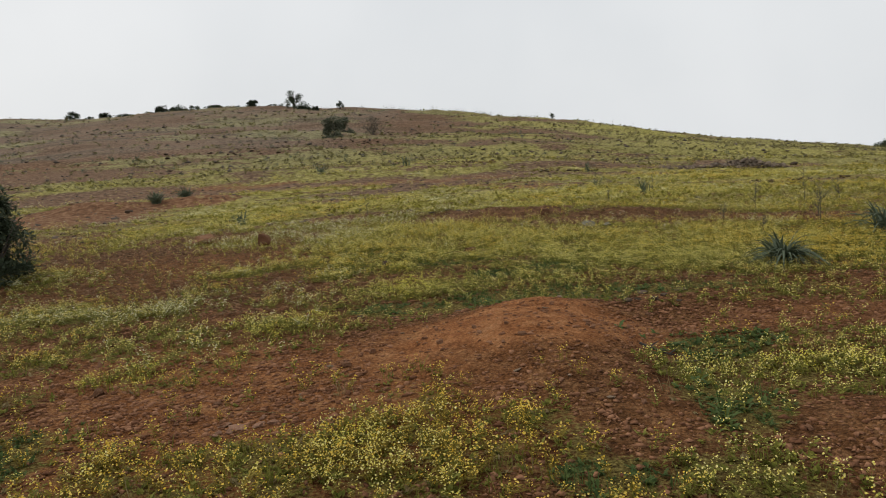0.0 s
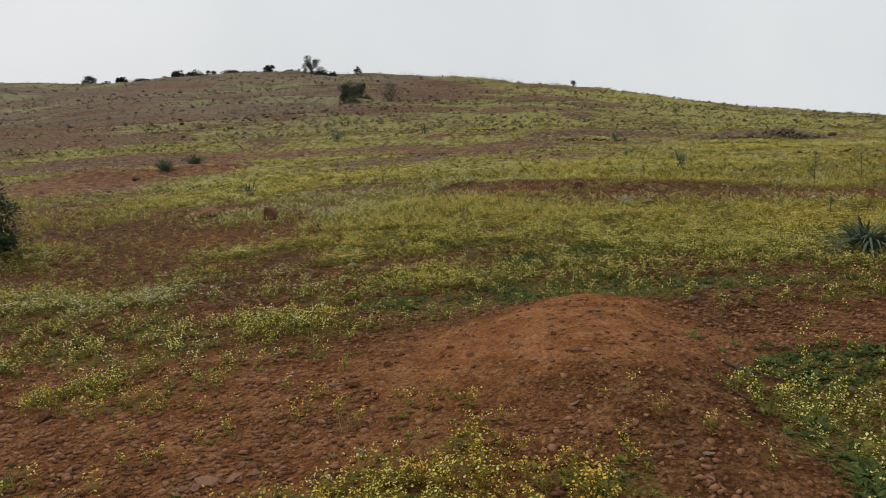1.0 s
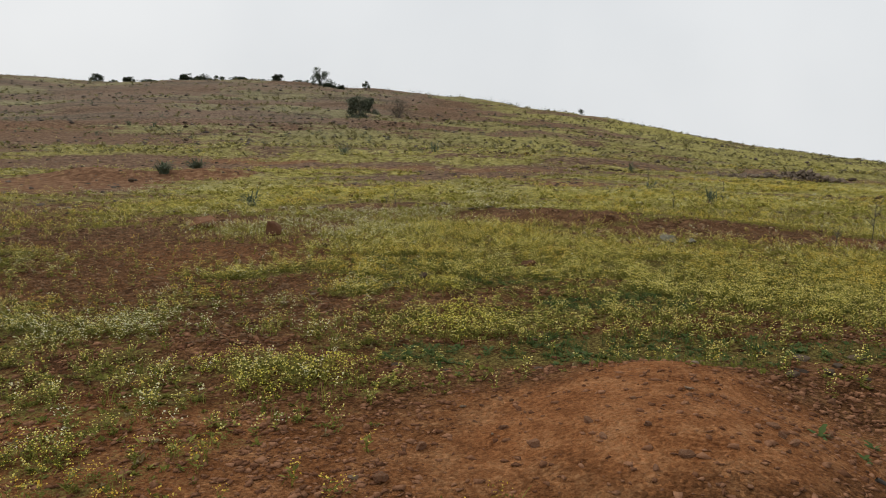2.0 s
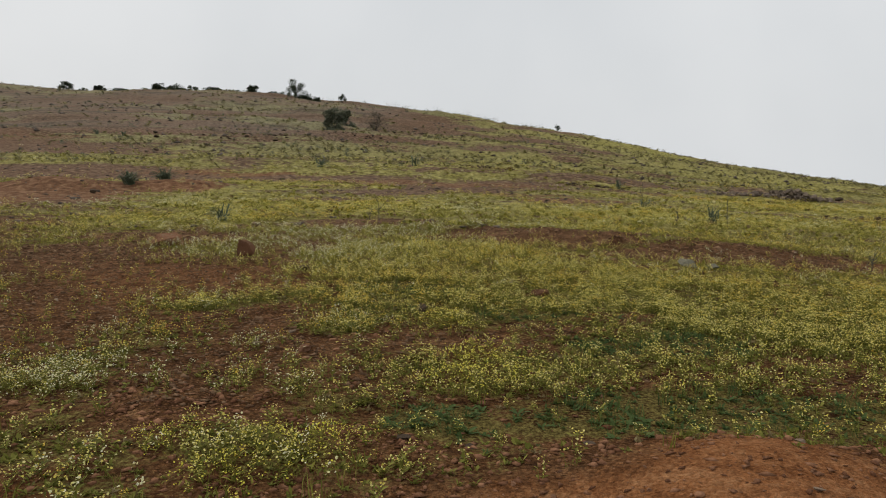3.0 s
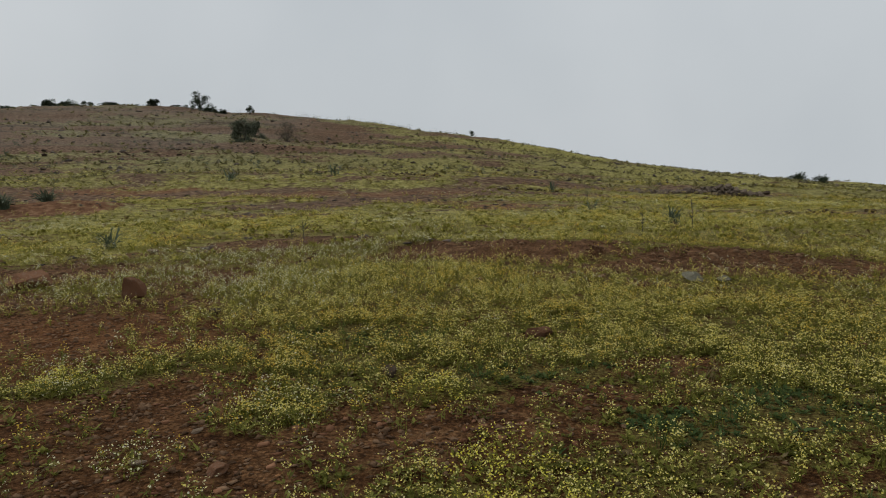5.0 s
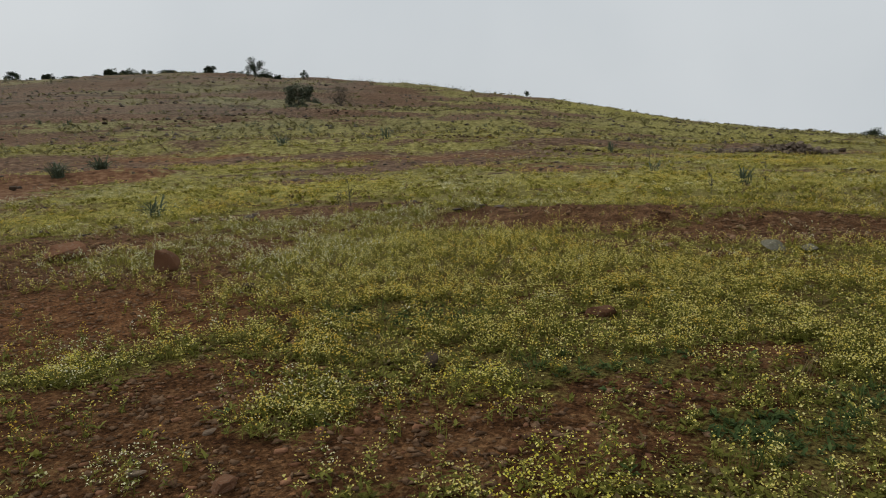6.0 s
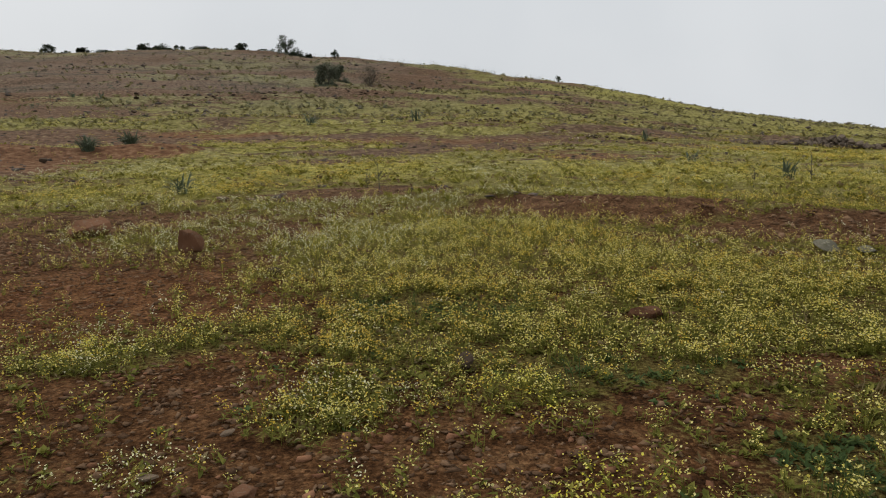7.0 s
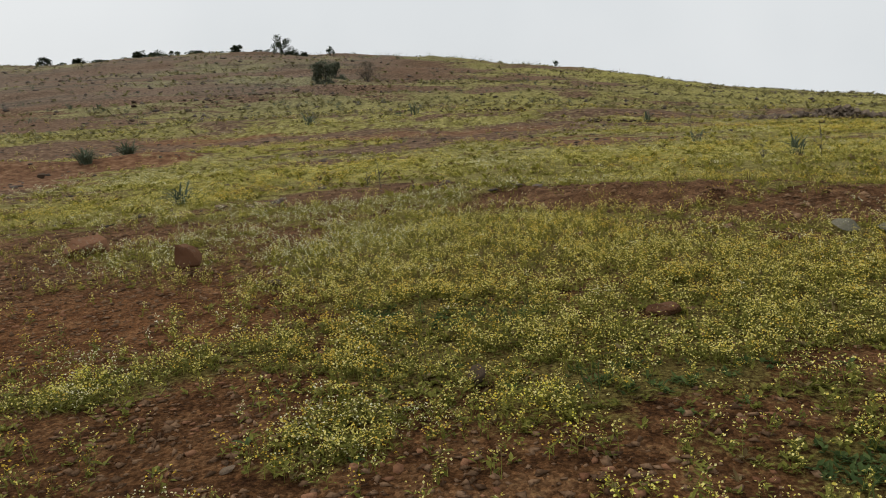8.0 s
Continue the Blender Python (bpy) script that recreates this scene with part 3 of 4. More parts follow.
def flower(shape, at, size, rng, m, rim=6):
    """A small open flower head: a shallow cup of petals."""
    tilt = rng.normal(0, 0.8, 2)
    normal = np.array([tilt[0], tilt[1], 1.0])
    normal = normal / np.linalg.norm(normal)
    side = np.cross(normal, (0.3, 0.9, 0.1))
    side = side / np.linalg.norm(side)
    up = np.cross(normal, side)
    a = np.arange(rim) * 2 * np.pi / rim + rng.uniform(0, 6)
    r = size / 2 * rng.uniform(0.75, 1.15, rim)
    ring = np.asarray(at) + r[:, None] * (np.cos(a)[:, None] * side + np.sin(a)[:, None] * up) + normal * size * 0.18
    shape.add(np.concatenate([ring, [np.asarray(at, float)]]), [(k, (k + 1) % rim, rim) for k in range(rim)], m)


def herb(seed, stems, height, spread, heads, head, leaves, rim=6):
    """A wild herb. Materials: 0 leaf, 1 flower."""
    rng, s = np.random.default_rng(seed), Shape()
    for _ in range(stems):
        base = np.array([*rng.normal(0, spread * 0.35, 2), -0.01])
        h = height * rng.uniform(0.55, 1.15)
        lean = rng.normal(0, 0.28, 2)
        top = base + np.array([lean[0] * h, lean[1] * h, h])
        wide = np.array([0.0022, 0.0012, 0])
        s.add([base - wide, base + wide, top], [(0, 1, 2)], 0)
        for _ in range(leaves):
            p = base + (top - base) * rng.uniform(0.0, 0.75)
            a, ln = rng.uniform(0, 6.283), rng.uniform(0.02, 0.048)
            leaf(s, p, p + ln * np.array([math.cos(a), math.sin(a), rng.uniform(-0.1, 0.7)]), ln * rng.uniform(0.28, 0.5), rng, 0)
        for _ in range(heads):
            flower(s, top + np.array([*rng.normal(0, 0.016, 2), rng.uniform(-0.03, 0.006)]), head * rng.uniform(0.7, 1.25), rng, 1, rim)
    return s.arrays()


def rosette(seed, count, size):
    """Low leaves spreading from one root."""
    rng, s = np.random.default_rng(seed), Shape()
    for _ in range(count):
        a, ln = rng.uniform(0, 6.283), size * rng.uniform(0.5, 1.1)
        base = np.array([*rng.normal(0, size * 0.25, 2), 0.0])
        leaf(s, base, base + ln * np.array([math.cos(a), math.sin(a), rng.uniform(0.1, 0.9)]), ln * rng.uniform(0.35, 0.6), rng, 0)
    return s.arrays()


def grass(seed, count, height):
    rng, s = np.random.default_rng(seed), Shape()
    for _ in range(count):
        base = np.array([*rng.normal(0, 0.025, 2), -0.01])
        h, a = height * rng.uniform(0.5, 1.2), rng.uniform(0, 6.283)
        bend = rng.uniform(0.1, 0.6) * h
        out = np.array([math.cos(a), math.sin(a), 0])
        side = np.array([-math.sin(a), math.cos(a), 0]) * 0.0025
        mid, tip = base + out * bend * 0.35 + np.array([0, 0, h * 0.6]), base + out * bend + np.array([0, 0, h])
        s.add([base - side, base + side, mid + side, mid - side, tip], [(0, 1, 2), (0, 2, 3), (3, 2, 4)], 0)
    return s.arrays()


def pebble(seed, detail):
    """A small angular stone: a lopsided octahedron, or a rounder one."""
    rng = np.random.default_rng(seed)
    if detail == 0:
        v = np.array([(1, 0, 0), (0, 1, 0), (-1, 0, 0), (0, -1, 0), (0, 0, 1), (0, 0, -1)], float)
        f = np.array([(0, 1, 4), (1, 2, 4), (2, 3, 4), (3, 0, 4), (1, 0, 5), (2, 1, 5), (3, 2, 5), (0, 3, 5)])
        v = v + rng.normal(0, 0.28, v.shape)
    else:
        bm = bmesh.new()
        bmesh.ops.create_icosphere(bm, subdivisions=detail, radius=1.0)
        v = np.array([p.co[:] for p in bm.verts])
        f = np.array([[p.index for p in q.verts] for q in bm.faces])
        bm.free()
        v = v * rng.uniform(0.5, 1.35, (len(v), 1))
        v = np.where(v > 0.62, 0.62 + 0.2 * (v - 0.62), v)
    v = v * np.array([1.1, rng.uniform(0.45, 0.95), rng.uniform(0.2, 0.75)])
    return v, f, np.zeros(len(f), int)


def strew(kinds, pick, x, y, size, lift, rng, tilt=0.12):
    """Many copies of small shapes, laid on the ground and joined into one set of arrays."""
    z = ground(x, y)
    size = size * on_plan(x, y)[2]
    vs, fs, ms, base = [], [], [], 0
    for k, (v, f, m) in enumerate(kinds):
        who = np.where(pick == k)[0]
        if not len(who):
            continue
        a = rng.uniform(0, 2 * np.pi, len(who))
        ca, sa = np.cos(a)[:, None], np.sin(a)[:, None]
        sc = size[who][:, None]
        lx, ly = rng.normal(0, tilt, (2, len(who), 1))
        px, py, pz = v[None, :, 0] * sc, v[None, :, 1] * sc, v[None, :, 2] * sc
        gx, gy = ca * px - sa * py + lx * pz, sa * px + ca * py + ly * pz
        out = np.stack([gx + x[who][:, None], gy + y[who][:, None], pz + (z[who] + lift * size[who])[:, None]], -1)
        vs.append(out.reshape(-1, 3))
        fs.append((f[None] + (np.arange(len(who)) * len(v))[:, None, None] + base).reshape(-1, 3))
        ms.append(np.tile(m, len(who)))
        base += len(who) * len(v)
    return np.concatenate(vs), np.concatenate(fs), np.concatenate(ms)


def in_view(count, near, far, rng, slope=0.72, room=1.5, power=1.0):
    """Random places in the wedge of land ahead."""
    u = rng.uniform(0, 1, count)
    y = near + (far - near) * u**power
    half = slope * np.maximum(y, 0) + room
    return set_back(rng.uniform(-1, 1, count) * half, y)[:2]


# ---------------------------------------------------------------- the land
def steps(first, last, step, growth, cap=1e9):
    out = [first]
    sign = 1 if last > first else -1
    while (last - out[-1]) * sign > 0:
        out.append(out[-1] + sign * step)
        step = min(step * growth, cap)
    return out


def build_land():
    xs = np.array(sorted({*np.round(np.arange(-9, 9.01, 0.12), 3), *np.round(steps(9, 1600, 0.1, 1.05), 3), *np.round(steps(-9, -1600, 0.1, 1.05), 3)}))
    ys = np.array(sorted({*np.round(np.arange(0, 20.01, 0.1), 3), *np.round(steps(20, 230, 0.105, 1.018, 1.3), 3), *np.round(steps(230, 2500, 1.5, 1.15), 3), *np.round(steps(0, -900, 0.1, 1.12), 3)}))
    gx, gy = np.meshgrid(xs, ys)
    x, y = gx.ravel(), gy.ravel()
    verts = np.stack([x, y, ground(x, y)], -1)
    w, h = len(xs), len(ys)
    i = (np.arange(h - 1)[:, None] * w + np.arange(w - 1)[None]).ravel()
    me = mesh_from("ground", verts, np.stack([i, i + 1, i + w + 1, i + w], -1), [EARTH], smooth=True)
    cover, bloom, red, hill, far = masks(x, y)
    # near the path the plants themselves make the turf
    cover, bloom = cover * np.clip(0.62 + 0.38 * far + 0.25 * np.clip((y - 10) / 2, 0, 1), 0, 1), bloom * far
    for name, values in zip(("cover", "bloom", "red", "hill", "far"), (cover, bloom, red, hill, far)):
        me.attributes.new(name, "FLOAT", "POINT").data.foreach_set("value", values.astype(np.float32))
    tagged(new("ground", me), "red-brown stony earth with patchy turf, rising to a bare hill", "ground", kind="structure")


build_land()


# ---------------------------------------------------------------- rocks
def rock_mesh(name, seed, material, flat=0.65, detail=3):
    """A broken stone: a lump cut by a few flat planes, with a rough skin."""
    rng = np.random.default_rng(seed)
    bm = bmesh.new()
    bmesh.ops.create_icosphere(bm, subdivisions=detail, radius=1.0)
    cuts = [(Vector(rng.normal(0, 1, 3)).normalized(), rng.uniform(0.42, 0.8)) for _ in range(14)]
    shape = Vector((1.0, rng.uniform(0.6, 0.85), flat * rng.uniform(0.85, 1.15)))
    for v in bm.verts:
        for way, d in cuts:
            over = v.co.dot(way) - d
            if over > 0:
                v.co -= way * over * 0.98
        v.co += v.co.normalized() * (noise.noise(v.co * 2.3 + Vector((seed, 0, 0))) * 0.10 + noise.noise(v.co * 7.0) * 0.03)
        v.co = Vector(a * b for a, b in zip(v.co, shape))
    me = bpy.data.meshes.new(name)
    bm.to_mesh(me)
    bm.free()
    me.materials.append(material)
    return me


RED_ROCKS = [rock_mesh("rock", n, ROCK_RED) for n in (1, 2, 3)]
GREY_ROCKS = [rock_mesh("rock", n, ROCK_GREY, 0.6, 2) for n in (4, 5, 6, 7)]
FIELD_ROCKS = [rock_mesh("stone", n, ROCK_FIELD, 0.7, 2) for n in (14, 15, 16, 17)]
SLABS = [rock_mesh("rock", n, ROCK_SLAB, 0.26, 3) for n in (21, 23)]
PINK_SLAB = rock_mesh("rock", 27, ROCK_PINK, 0.2, 3)
PALE_ROCKS = [rock_mesh("rock", n, ROCK_PALE, 0.45, 2) for n in (8, 9)]


def rock(mesh, x, y, size, turn, label, group="", tip=0.0, sink=0.25, stretch=1.0):
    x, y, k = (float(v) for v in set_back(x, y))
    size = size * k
    ob = new("rock", mesh)
    ob.matrix_basis = Matrix.LocRotScale((x, y, on_ground(x, y) + size * (0.62 * stretch - sink)), Euler((radians(tip), radians(tip * 0.4), radians(turn))), (size, size, size * stretch))
    return tagged(ob, label, "rock", group)


rock(RED_ROCKS[0], -3.6, 14.47, 0.165, 30, "upright reddish-brown rock standing on pebbly earth", stretch=1.7, tip=12, sink=0.15)
rock(RED_ROCKS[1], -5.25, 16.0, 0.32, 10, "low rounded red-brown boulder among pale yellow flowers", stretch=0.72, sink=0.16)
rock(GREY_ROCKS[2], -0.94, 11.25, 0.085, 65, "small dark grey pointed rock among the herbs", stretch=1.5, tip=-18, sink=0.2)
rock(RED_ROCKS[2], 0.42, 12.3, 0.15, 140, "low brown rock half sunk in sparse turf", stretch=0.7)
rock(GREY_ROCKS[1], -2.6, 13.75, 0.10, 15, "flat dark stone beside bare pebbly earth", stretch=0.8)
rock(SLABS[0], 2.9, 14.4, 0.21, 20, "flat pale grey stone slab lying in yellow flowers", stretch=1.0, tip=24, sink=0.3)
rock(SLABS[1], 3.25, 14.3, 0.17, 70, "flat pale grey stone slab lying in yellow flowers", stretch=1.0, sink=0.42)
rock(RED_ROCKS[0], -1.92, 9.85, 0.10, 95, "orange-red stone lying on the bare earth", stretch=0.6)
rock(PALE_ROCKS[0], -2.35, 10.02, 0.06, 5, "small pale stone beside a flowering clump")
rock(RED_ROCKS[2], -0.9, 6.03, 0.055, 40, "small angular reddish stone on the pebbly earth")
rock(PALE_ROCKS[1], -1.05, 6.05, 0.035, 10, "small pale stone on the pebbly earth")
rock(RED_ROCKS[0], -0.72, 6.45, 0.05, 80, "small angular reddish stone on the mound's foot")
PINK_CRUMBS = [rock_mesh("rock", n, ROCK_PINK, 0.55, 2) for n in (61, 62)]


def crumbled_stone():
    """A rotten pinkish stone, broken into flat plates and crumbs where it lies."""
    rng = np.random.default_rng(64)
    for dx, dy, size, turn in ((0.0, 0.0, 0.10, 25), (0.13, 0.03, 0.075, 110), (-0.11, 0.06, 0.07, 70)):
        rock(PINK_SLAB, -1.48 + dx, 4.76 + dy, size, turn, "pinkish crumbling flat stone pressed into the earth", "plates of a crumbled stone", sink=0.56, tip=rng.uniform(-7, 7))
    for n in range(10):
        rock(PINK_CRUMBS[n % 2], -1.46 + rng.normal(0, 0.16), 4.78 + rng.normal(0, 0.08), rng.uniform(0.02, 0.045), rng.uniform(0, 360), "pinkish crumb broken off a rotten stone", "crumbs of a crumbled stone", sink=0.2, stretch=0.8)


crumbled_stone()
rock(RED_ROCKS[1], -2.9, 5.75, 0.07, 60, "flat reddish stone beside white and yellow flowers")
rock(PALE_ROCKS[1], 1.2, 7.65, 0.035, 0, "small pale stone on top of the red mound")
rock(RED_ROCKS[0], 0.5, 6.25, 0.028, 30, "small red clod on the mound's flank")
rock(GREY_ROCKS[3], 1.95, 7.75, 0.065, 30, "flat dark stone at the edge of the flower field")
rock(GREY_ROCKS[0], 2.3, 7.9, 0.07, 80, "flat dark stone at the edge of the flower field")
rock(PALE_ROCKS[0], -4.5, 18.9, 0.13, 0, "pale flat stone beside a low green tuft")
rock(PALE_ROCKS[1], -4.0, 18.7, 0.10, 45, "pale flat stone on sparse turf")
rock(RED_ROCKS[0], -15.2, 30.2, 0.2, 20, "brown boulder on the bare red bank")
rock(GREY_ROCKS[1], -11.9, 27.7, 0.18, 20, "grey stone below a leafy tuft")


def rock_pile(cx, cy):
    rng = np.random.default_rng(5)
    pile = new("rock_pile")
    pile.matrix_basis = pose(cx, cy, on_ground(cx, cy))
    tagged(pile, "long heap of dark field stones on yellow-green grass", "rock pile")
    for _ in range(210):
        u = rng.uniform(-1, 1) if rng.uniform(0, 1) < 0.82 else rng.uniform(-1.9, -0.9)
        x, y = 2.25 * u, rng.normal(0, 0.3) + 0.25 * u
        top = 0.5 * math.exp(-(((u - 0.1) / 0.7) ** 2)) * math.exp(-((y - 0.25 * u) / 0.5) ** 2)
        size = rng.uniform(0.08, 0.25)
        z = on_ground(cx + x, cy + y) - on_ground(cx, cy) + top * rng.uniform(0.3, 1.0)
        part("stone", FIELD_ROCKS[rng.integers(4)], pile, at=Matrix.LocRotScale((x, y, z + 0.1 * size), Euler(rng.uniform(-0.5, 0.5, 2).tolist() + [rng.uniform(0, 6)]), (size, size, size)))


rock_pile(15.9, 38.4)
rock(GREY_ROCKS[2], 19.5, 40.2, 0.28, 0, "single dark boulder beside the stone heap")
rock(GREY_ROCKS[3], 12.4, 34.3, 0.16, 0, "dark stone in the grass below the stone heap")
rock(GREY_ROCKS[0], 13.4, 34.6, 0.2, 50, "dark stone in the grass below the stone heap")


def hill_boulders():
    rng = np.random.default_rng(8)
    for n in range(46):
        y = rng.uniform(44, 86)
        x = rng.uniform(-0.55, 0.42) * y
        rock(GREY_ROCKS[n % 4], x, y, rng.uniform(0.07, 0.24), rng.uniform(0, 360), "weathered grey boulder on the hillside", "boulders on the hill", stretch=0.85)
    for n in range(34):
        rock(GREY_ROCKS[n % 4], -12.6 + rng.normal(0, 1.6), 50.8 + rng.normal(0, 0.7), rng.uniform(0.08, 0.24), rng.uniform(0, 360), "dark stone in an outcrop at the hill's foot", "stones of the outcrop", stretch=0.7)
    # low rows of dark stones along the banks, most added to stand in for their shaded edges
    for cx, cy, half, count in ((6.6, 36.2, 1.6, 14), (9.2, 41.5, 2.4, 18), (1.8, 40.0, 1.4, 10), (17.4, 63.5, 3.0, 16), (30.0, 74.0, 3.0, 12), (13.6, 27.0, 2.2, 12), (-28.4, 52.3, 1.2, 7), (-29.5, 67.8, 3.0, 12), (-6.3, 53.5, 2.0, 10), (-2.6, 63.0, 2.5, 14), (-23.6, 41.2, 0.8, 5)):
        for n in range(count * 2):
            rock(GREY_ROCKS[n % 4], cx + half * rng.uniform(-1, 1), cy + rng.normal(0, 0.25), rng.uniform(0.05, 0.17), rng.uniform(0, 360), "dark stone in a low row tracing a dark streak across the slope", "stone rows on the slope", stretch=0.85)


hill_boulders()


# ---------------------------------------------------------------- shrubs and trees
def crown_arrays(seed, width, height, base, lumps, leaves, size, flat=0.8, spread=0.36, dome=0.75):
    """Leaves gathered in uneven lumps, with gaps between them."""
    rng, s = np.random.default_rng(seed), Shape()
    for _ in range(lumps):
        a, r = rng.uniform(0, 6.283), math.sqrt(rng.uniform(0, 1)) * spread * width
        up = rng.uniform(0, 1)
        r = r * (1.15 - dome * up**1.6)
        c = np.array([r * math.cos(a), r * math.sin(a), base + (height - base) * (0.12 + 0.78 * up)])
        lump = width * (0.05 + 0.14 * rng.uniform(0, 1) ** 1.3)
        flat_lump = flat * rng.uniform(0.6, 1.15)
        for _ in range(leaves):
            d = rng.normal(0, 1, 3)
            d = d / np.linalg.norm(d) * lump * rng.uniform(0.4, 1.2) * np.array([1, 1, flat_lump])
            way = d / (np.linalg.norm(d) + 1e-9) * 0.7 + rng.normal(0, 0.5, 3)
            leaf(s, c + d, c + d + way * size * rng.uniform(0.6, 1.2), size * rng.uniform(0.4, 0.7), rng)
    return s


def shrub(seed, width, height, stem, lumps, leaves, size, leaf_mat, label, category="shrub", trunks=3, name="shrub", spread=0.36, dome=0.75):
    """A woody plant: trunk, limbs, crown."""
    rng = np.random.default_rng(seed)
    thing = tagged(new(name), label, category)
    if trunks == 1:
        s = Shape()
        pts = [(0, 0, -0.1), (0.02 * height, 0, height * 0.2), (-0.02 * height, 0.01, height * 0.45), (0.01, 0, height * 0.8)]
        tube(s, pts, [0.045 * height, 0.034 * height, 0.024 * height, 0.008 * height])
        part("trunk", s.mesh("trunk", [BARK], True), thing)
    for n in range(5 if trunks == 1 else trunks + 3):
        s = Shape()
        a = n * 2.4 + rng.uniform(-0.4, 0.4)
        out, low = 0.36 * width * rng.uniform(0.6, 1.0), (height * rng.uniform(0.15, 0.45) if trunks == 1 else -0.08)
        top = height * rng.uniform(0.55, 0.85)
        pts = [(0, 0, low), (0.45 * out * math.cos(a), 0.45 * out * math.sin(a), low + 0.5 * (top - low)), (out * math.cos(a), out * math.sin(a), top)]
        tube(s, pts, [0.016 * height, 0.011 * height, 0.004 * height], 5)
        part("limb", s.mesh("limb", [BARK], True), thing)
    crown = crown_arrays(seed + 1, width, height, stem, lumps, leaves, size, spread=spread, dome=dome)
    part("crown", crown.mesh("crown", [leaf_mat]), thing)
    return thing


def put(thing, x, y, turn=0.0, scale=1.0, sink=0.03, tall=1.0):
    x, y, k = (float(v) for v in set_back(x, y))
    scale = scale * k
    thing.matrix_basis = Matrix.LocRotScale((x, y, on_ground(x, y, sink * k)), Euler((0, 0, radians(turn))), (scale, scale, scale * tall))
    return thing


def again(thing, x, y, turn, scale, label="", group="", tall=1.0, sink=0.03):
    x, y, k = (float(v) for v in set_back(x, y))
    scale = scale * k
    m = Matrix.LocRotScale((x, y, on_ground(x, y, sink * k)), Euler((0, 0, radians(turn))), (scale / thing.scale[0], scale / thing.scale[0], scale * tall / thing.scale[0]))
    return tagged(copy_thing(thing, m), label, group=group)


put(shrub(23, 2.8, 2.55, -0.1, 17, 330, 0.10, SHRUB_LEAF, "small dark wind-shaped tree alone on the hill's crest", "tree", 1, "tree", 0.44, 0.5), -15.9, 85.0)
dense = put(shrub(24, 1.75, 1.5, -0.4, 46, 150, 0.11, HILL_LEAF, "dense green rounded bush on the brown hillside, leaf colour paled for haze", spread=0.42, dome=0.45), -8.25, 59.2, scale=1.1)
again(dense, -7.85, 62.6, 80, 0.9, "green bush with haze-paled leaf colour just behind a denser one")
lows = [
    put(shrub(28, 1.7, 1.05, -0.3, 40, 170, 0.12, SHRUB_LEAF, "low dark bush on the skyline of the hill", "shrub", spread=0.40, dome=0.35), -31.2, 86.5, scale=1.0, sink=0.15),
    put(shrub(53, 1.9, 0.85, -0.3, 38, 170, 0.12, SHRUB_LEAF, "wide low dark bush on the skyline of the hill", "shrub", spread=0.46, dome=0.25), -29.6, 86.5, 40, scale=1.0, sink=0.15),
    put(shrub(56, 1.6, 0.7, -0.25, 26, 160, 0.12, SHRUB_LEAF, "small ragged bush on the skyline of the hill", "shrub", spread=0.5, dome=0.15), -27.7, 87.0, 80, scale=1.1, sink=0.15),
]
for n, x, y, turn, scale, tall in ((2, -32.4, 86.5, 50, 0.8, 1.0), (1, -25.4, 87.0, 170, 1.0, 0.6), (2, -22.8, 87.0, 300, 0.7, 0.6), (0, -20.8, 86.5, 75, 0.95, 0.85), (2, -18.3, 87.0, 20, 0.9, 0.6), (1, -15.1, 85.4, 75, 0.9, 0.9), (0, -13.8, 86.5, 140, 0.6, 1.1), (0, -37.2, 85.5, 20, 0.9, 0.75), (1, -35.1, 86.0, 200, 1.0, 0.55), (2, -39.0, 85.5, 110, 0.6, 1.0)):
    again(lows[n], x, y, turn, scale, tall=tall, sink=0.15)
put(shrub(31, 2.0, 1.3, 0.35, 30, 90, 0.13, SHRUB_LEAF, "small umbrella-shaped tree on the skyline", "tree", 1, "tree"), -41.1, 86.0, scale=0.95, sink=0.3, tall=0.85)
put(shrub(33, 1.0, 1.1, 0.1, 14, 70, 0.12, SHRUB_LEAF, "small upright dark bush on the skyline"), -11.2, 88.0)
put(shrub(35, 2.8, 1.5, -0.2, 34, 60, 0.09, TWIG_LEAF, "bare twiggy brown bush on the hillside"), -5.3, 60.5)
put(shrub(37, 0.9, 0.9, 0.0, 8, 40, 0.12, SHRUB_LEAF, "small bush standing up from the grassy crest"), 12.9, 86.0)
edge_bush = put(shrub(39, 3.6, 1.05, -0.3, 44, 110, 0.13, SHRUB_LEAF, "wide low dark bush at the edge of the slope"), 40.4, 68.5)
again(edge_bush, 43.9, 70.0, 100, 0.9)
put(shrub(41, 2.0, 1.8, -0.1, 84, 220, 0.085, SHRUB_LEAF, "dense dark green bush with fine leaves beside the bare earth"), -7.9, 12.4)


# ---------------------------------------------------------------- leafy tufts
def blade_mesh(name, length, width, droop, material):
    """A long strap leaf with a keel, rising and arching over."""
    s, n = Shape(), 7
    pts, faces = [], []
    for k in range(n):
        u = k / (n - 1)
        x, z = length * (0.25 * u + droop * u * u), length * (0.98 * u - 0.95 * droop * u * u * u)
        w = width * (0.75 + 0.5 * u) * (1 - u**3) / 2 + 0.001
        pts += [(x, -w, z + 0.3 * w), (x, 0, z - 0.3 * w), (x, w, z + 0.3 * w)]
    for k in range(n - 1):
        a = 3 * k
        faces += [(a, a + 1, a + 4), (a, a + 4, a + 3), (a + 1, a + 2, a + 5), (a + 1, a + 5, a + 4)]
    s.add(pts, faces)
    return s.mesh(name, [material], True)


BLADES = [blade_mesh("leaf", 0.55, 0.03, d, TUFT_LEAF) for d in (0.2, 0.5, 0.8, 1.05)]


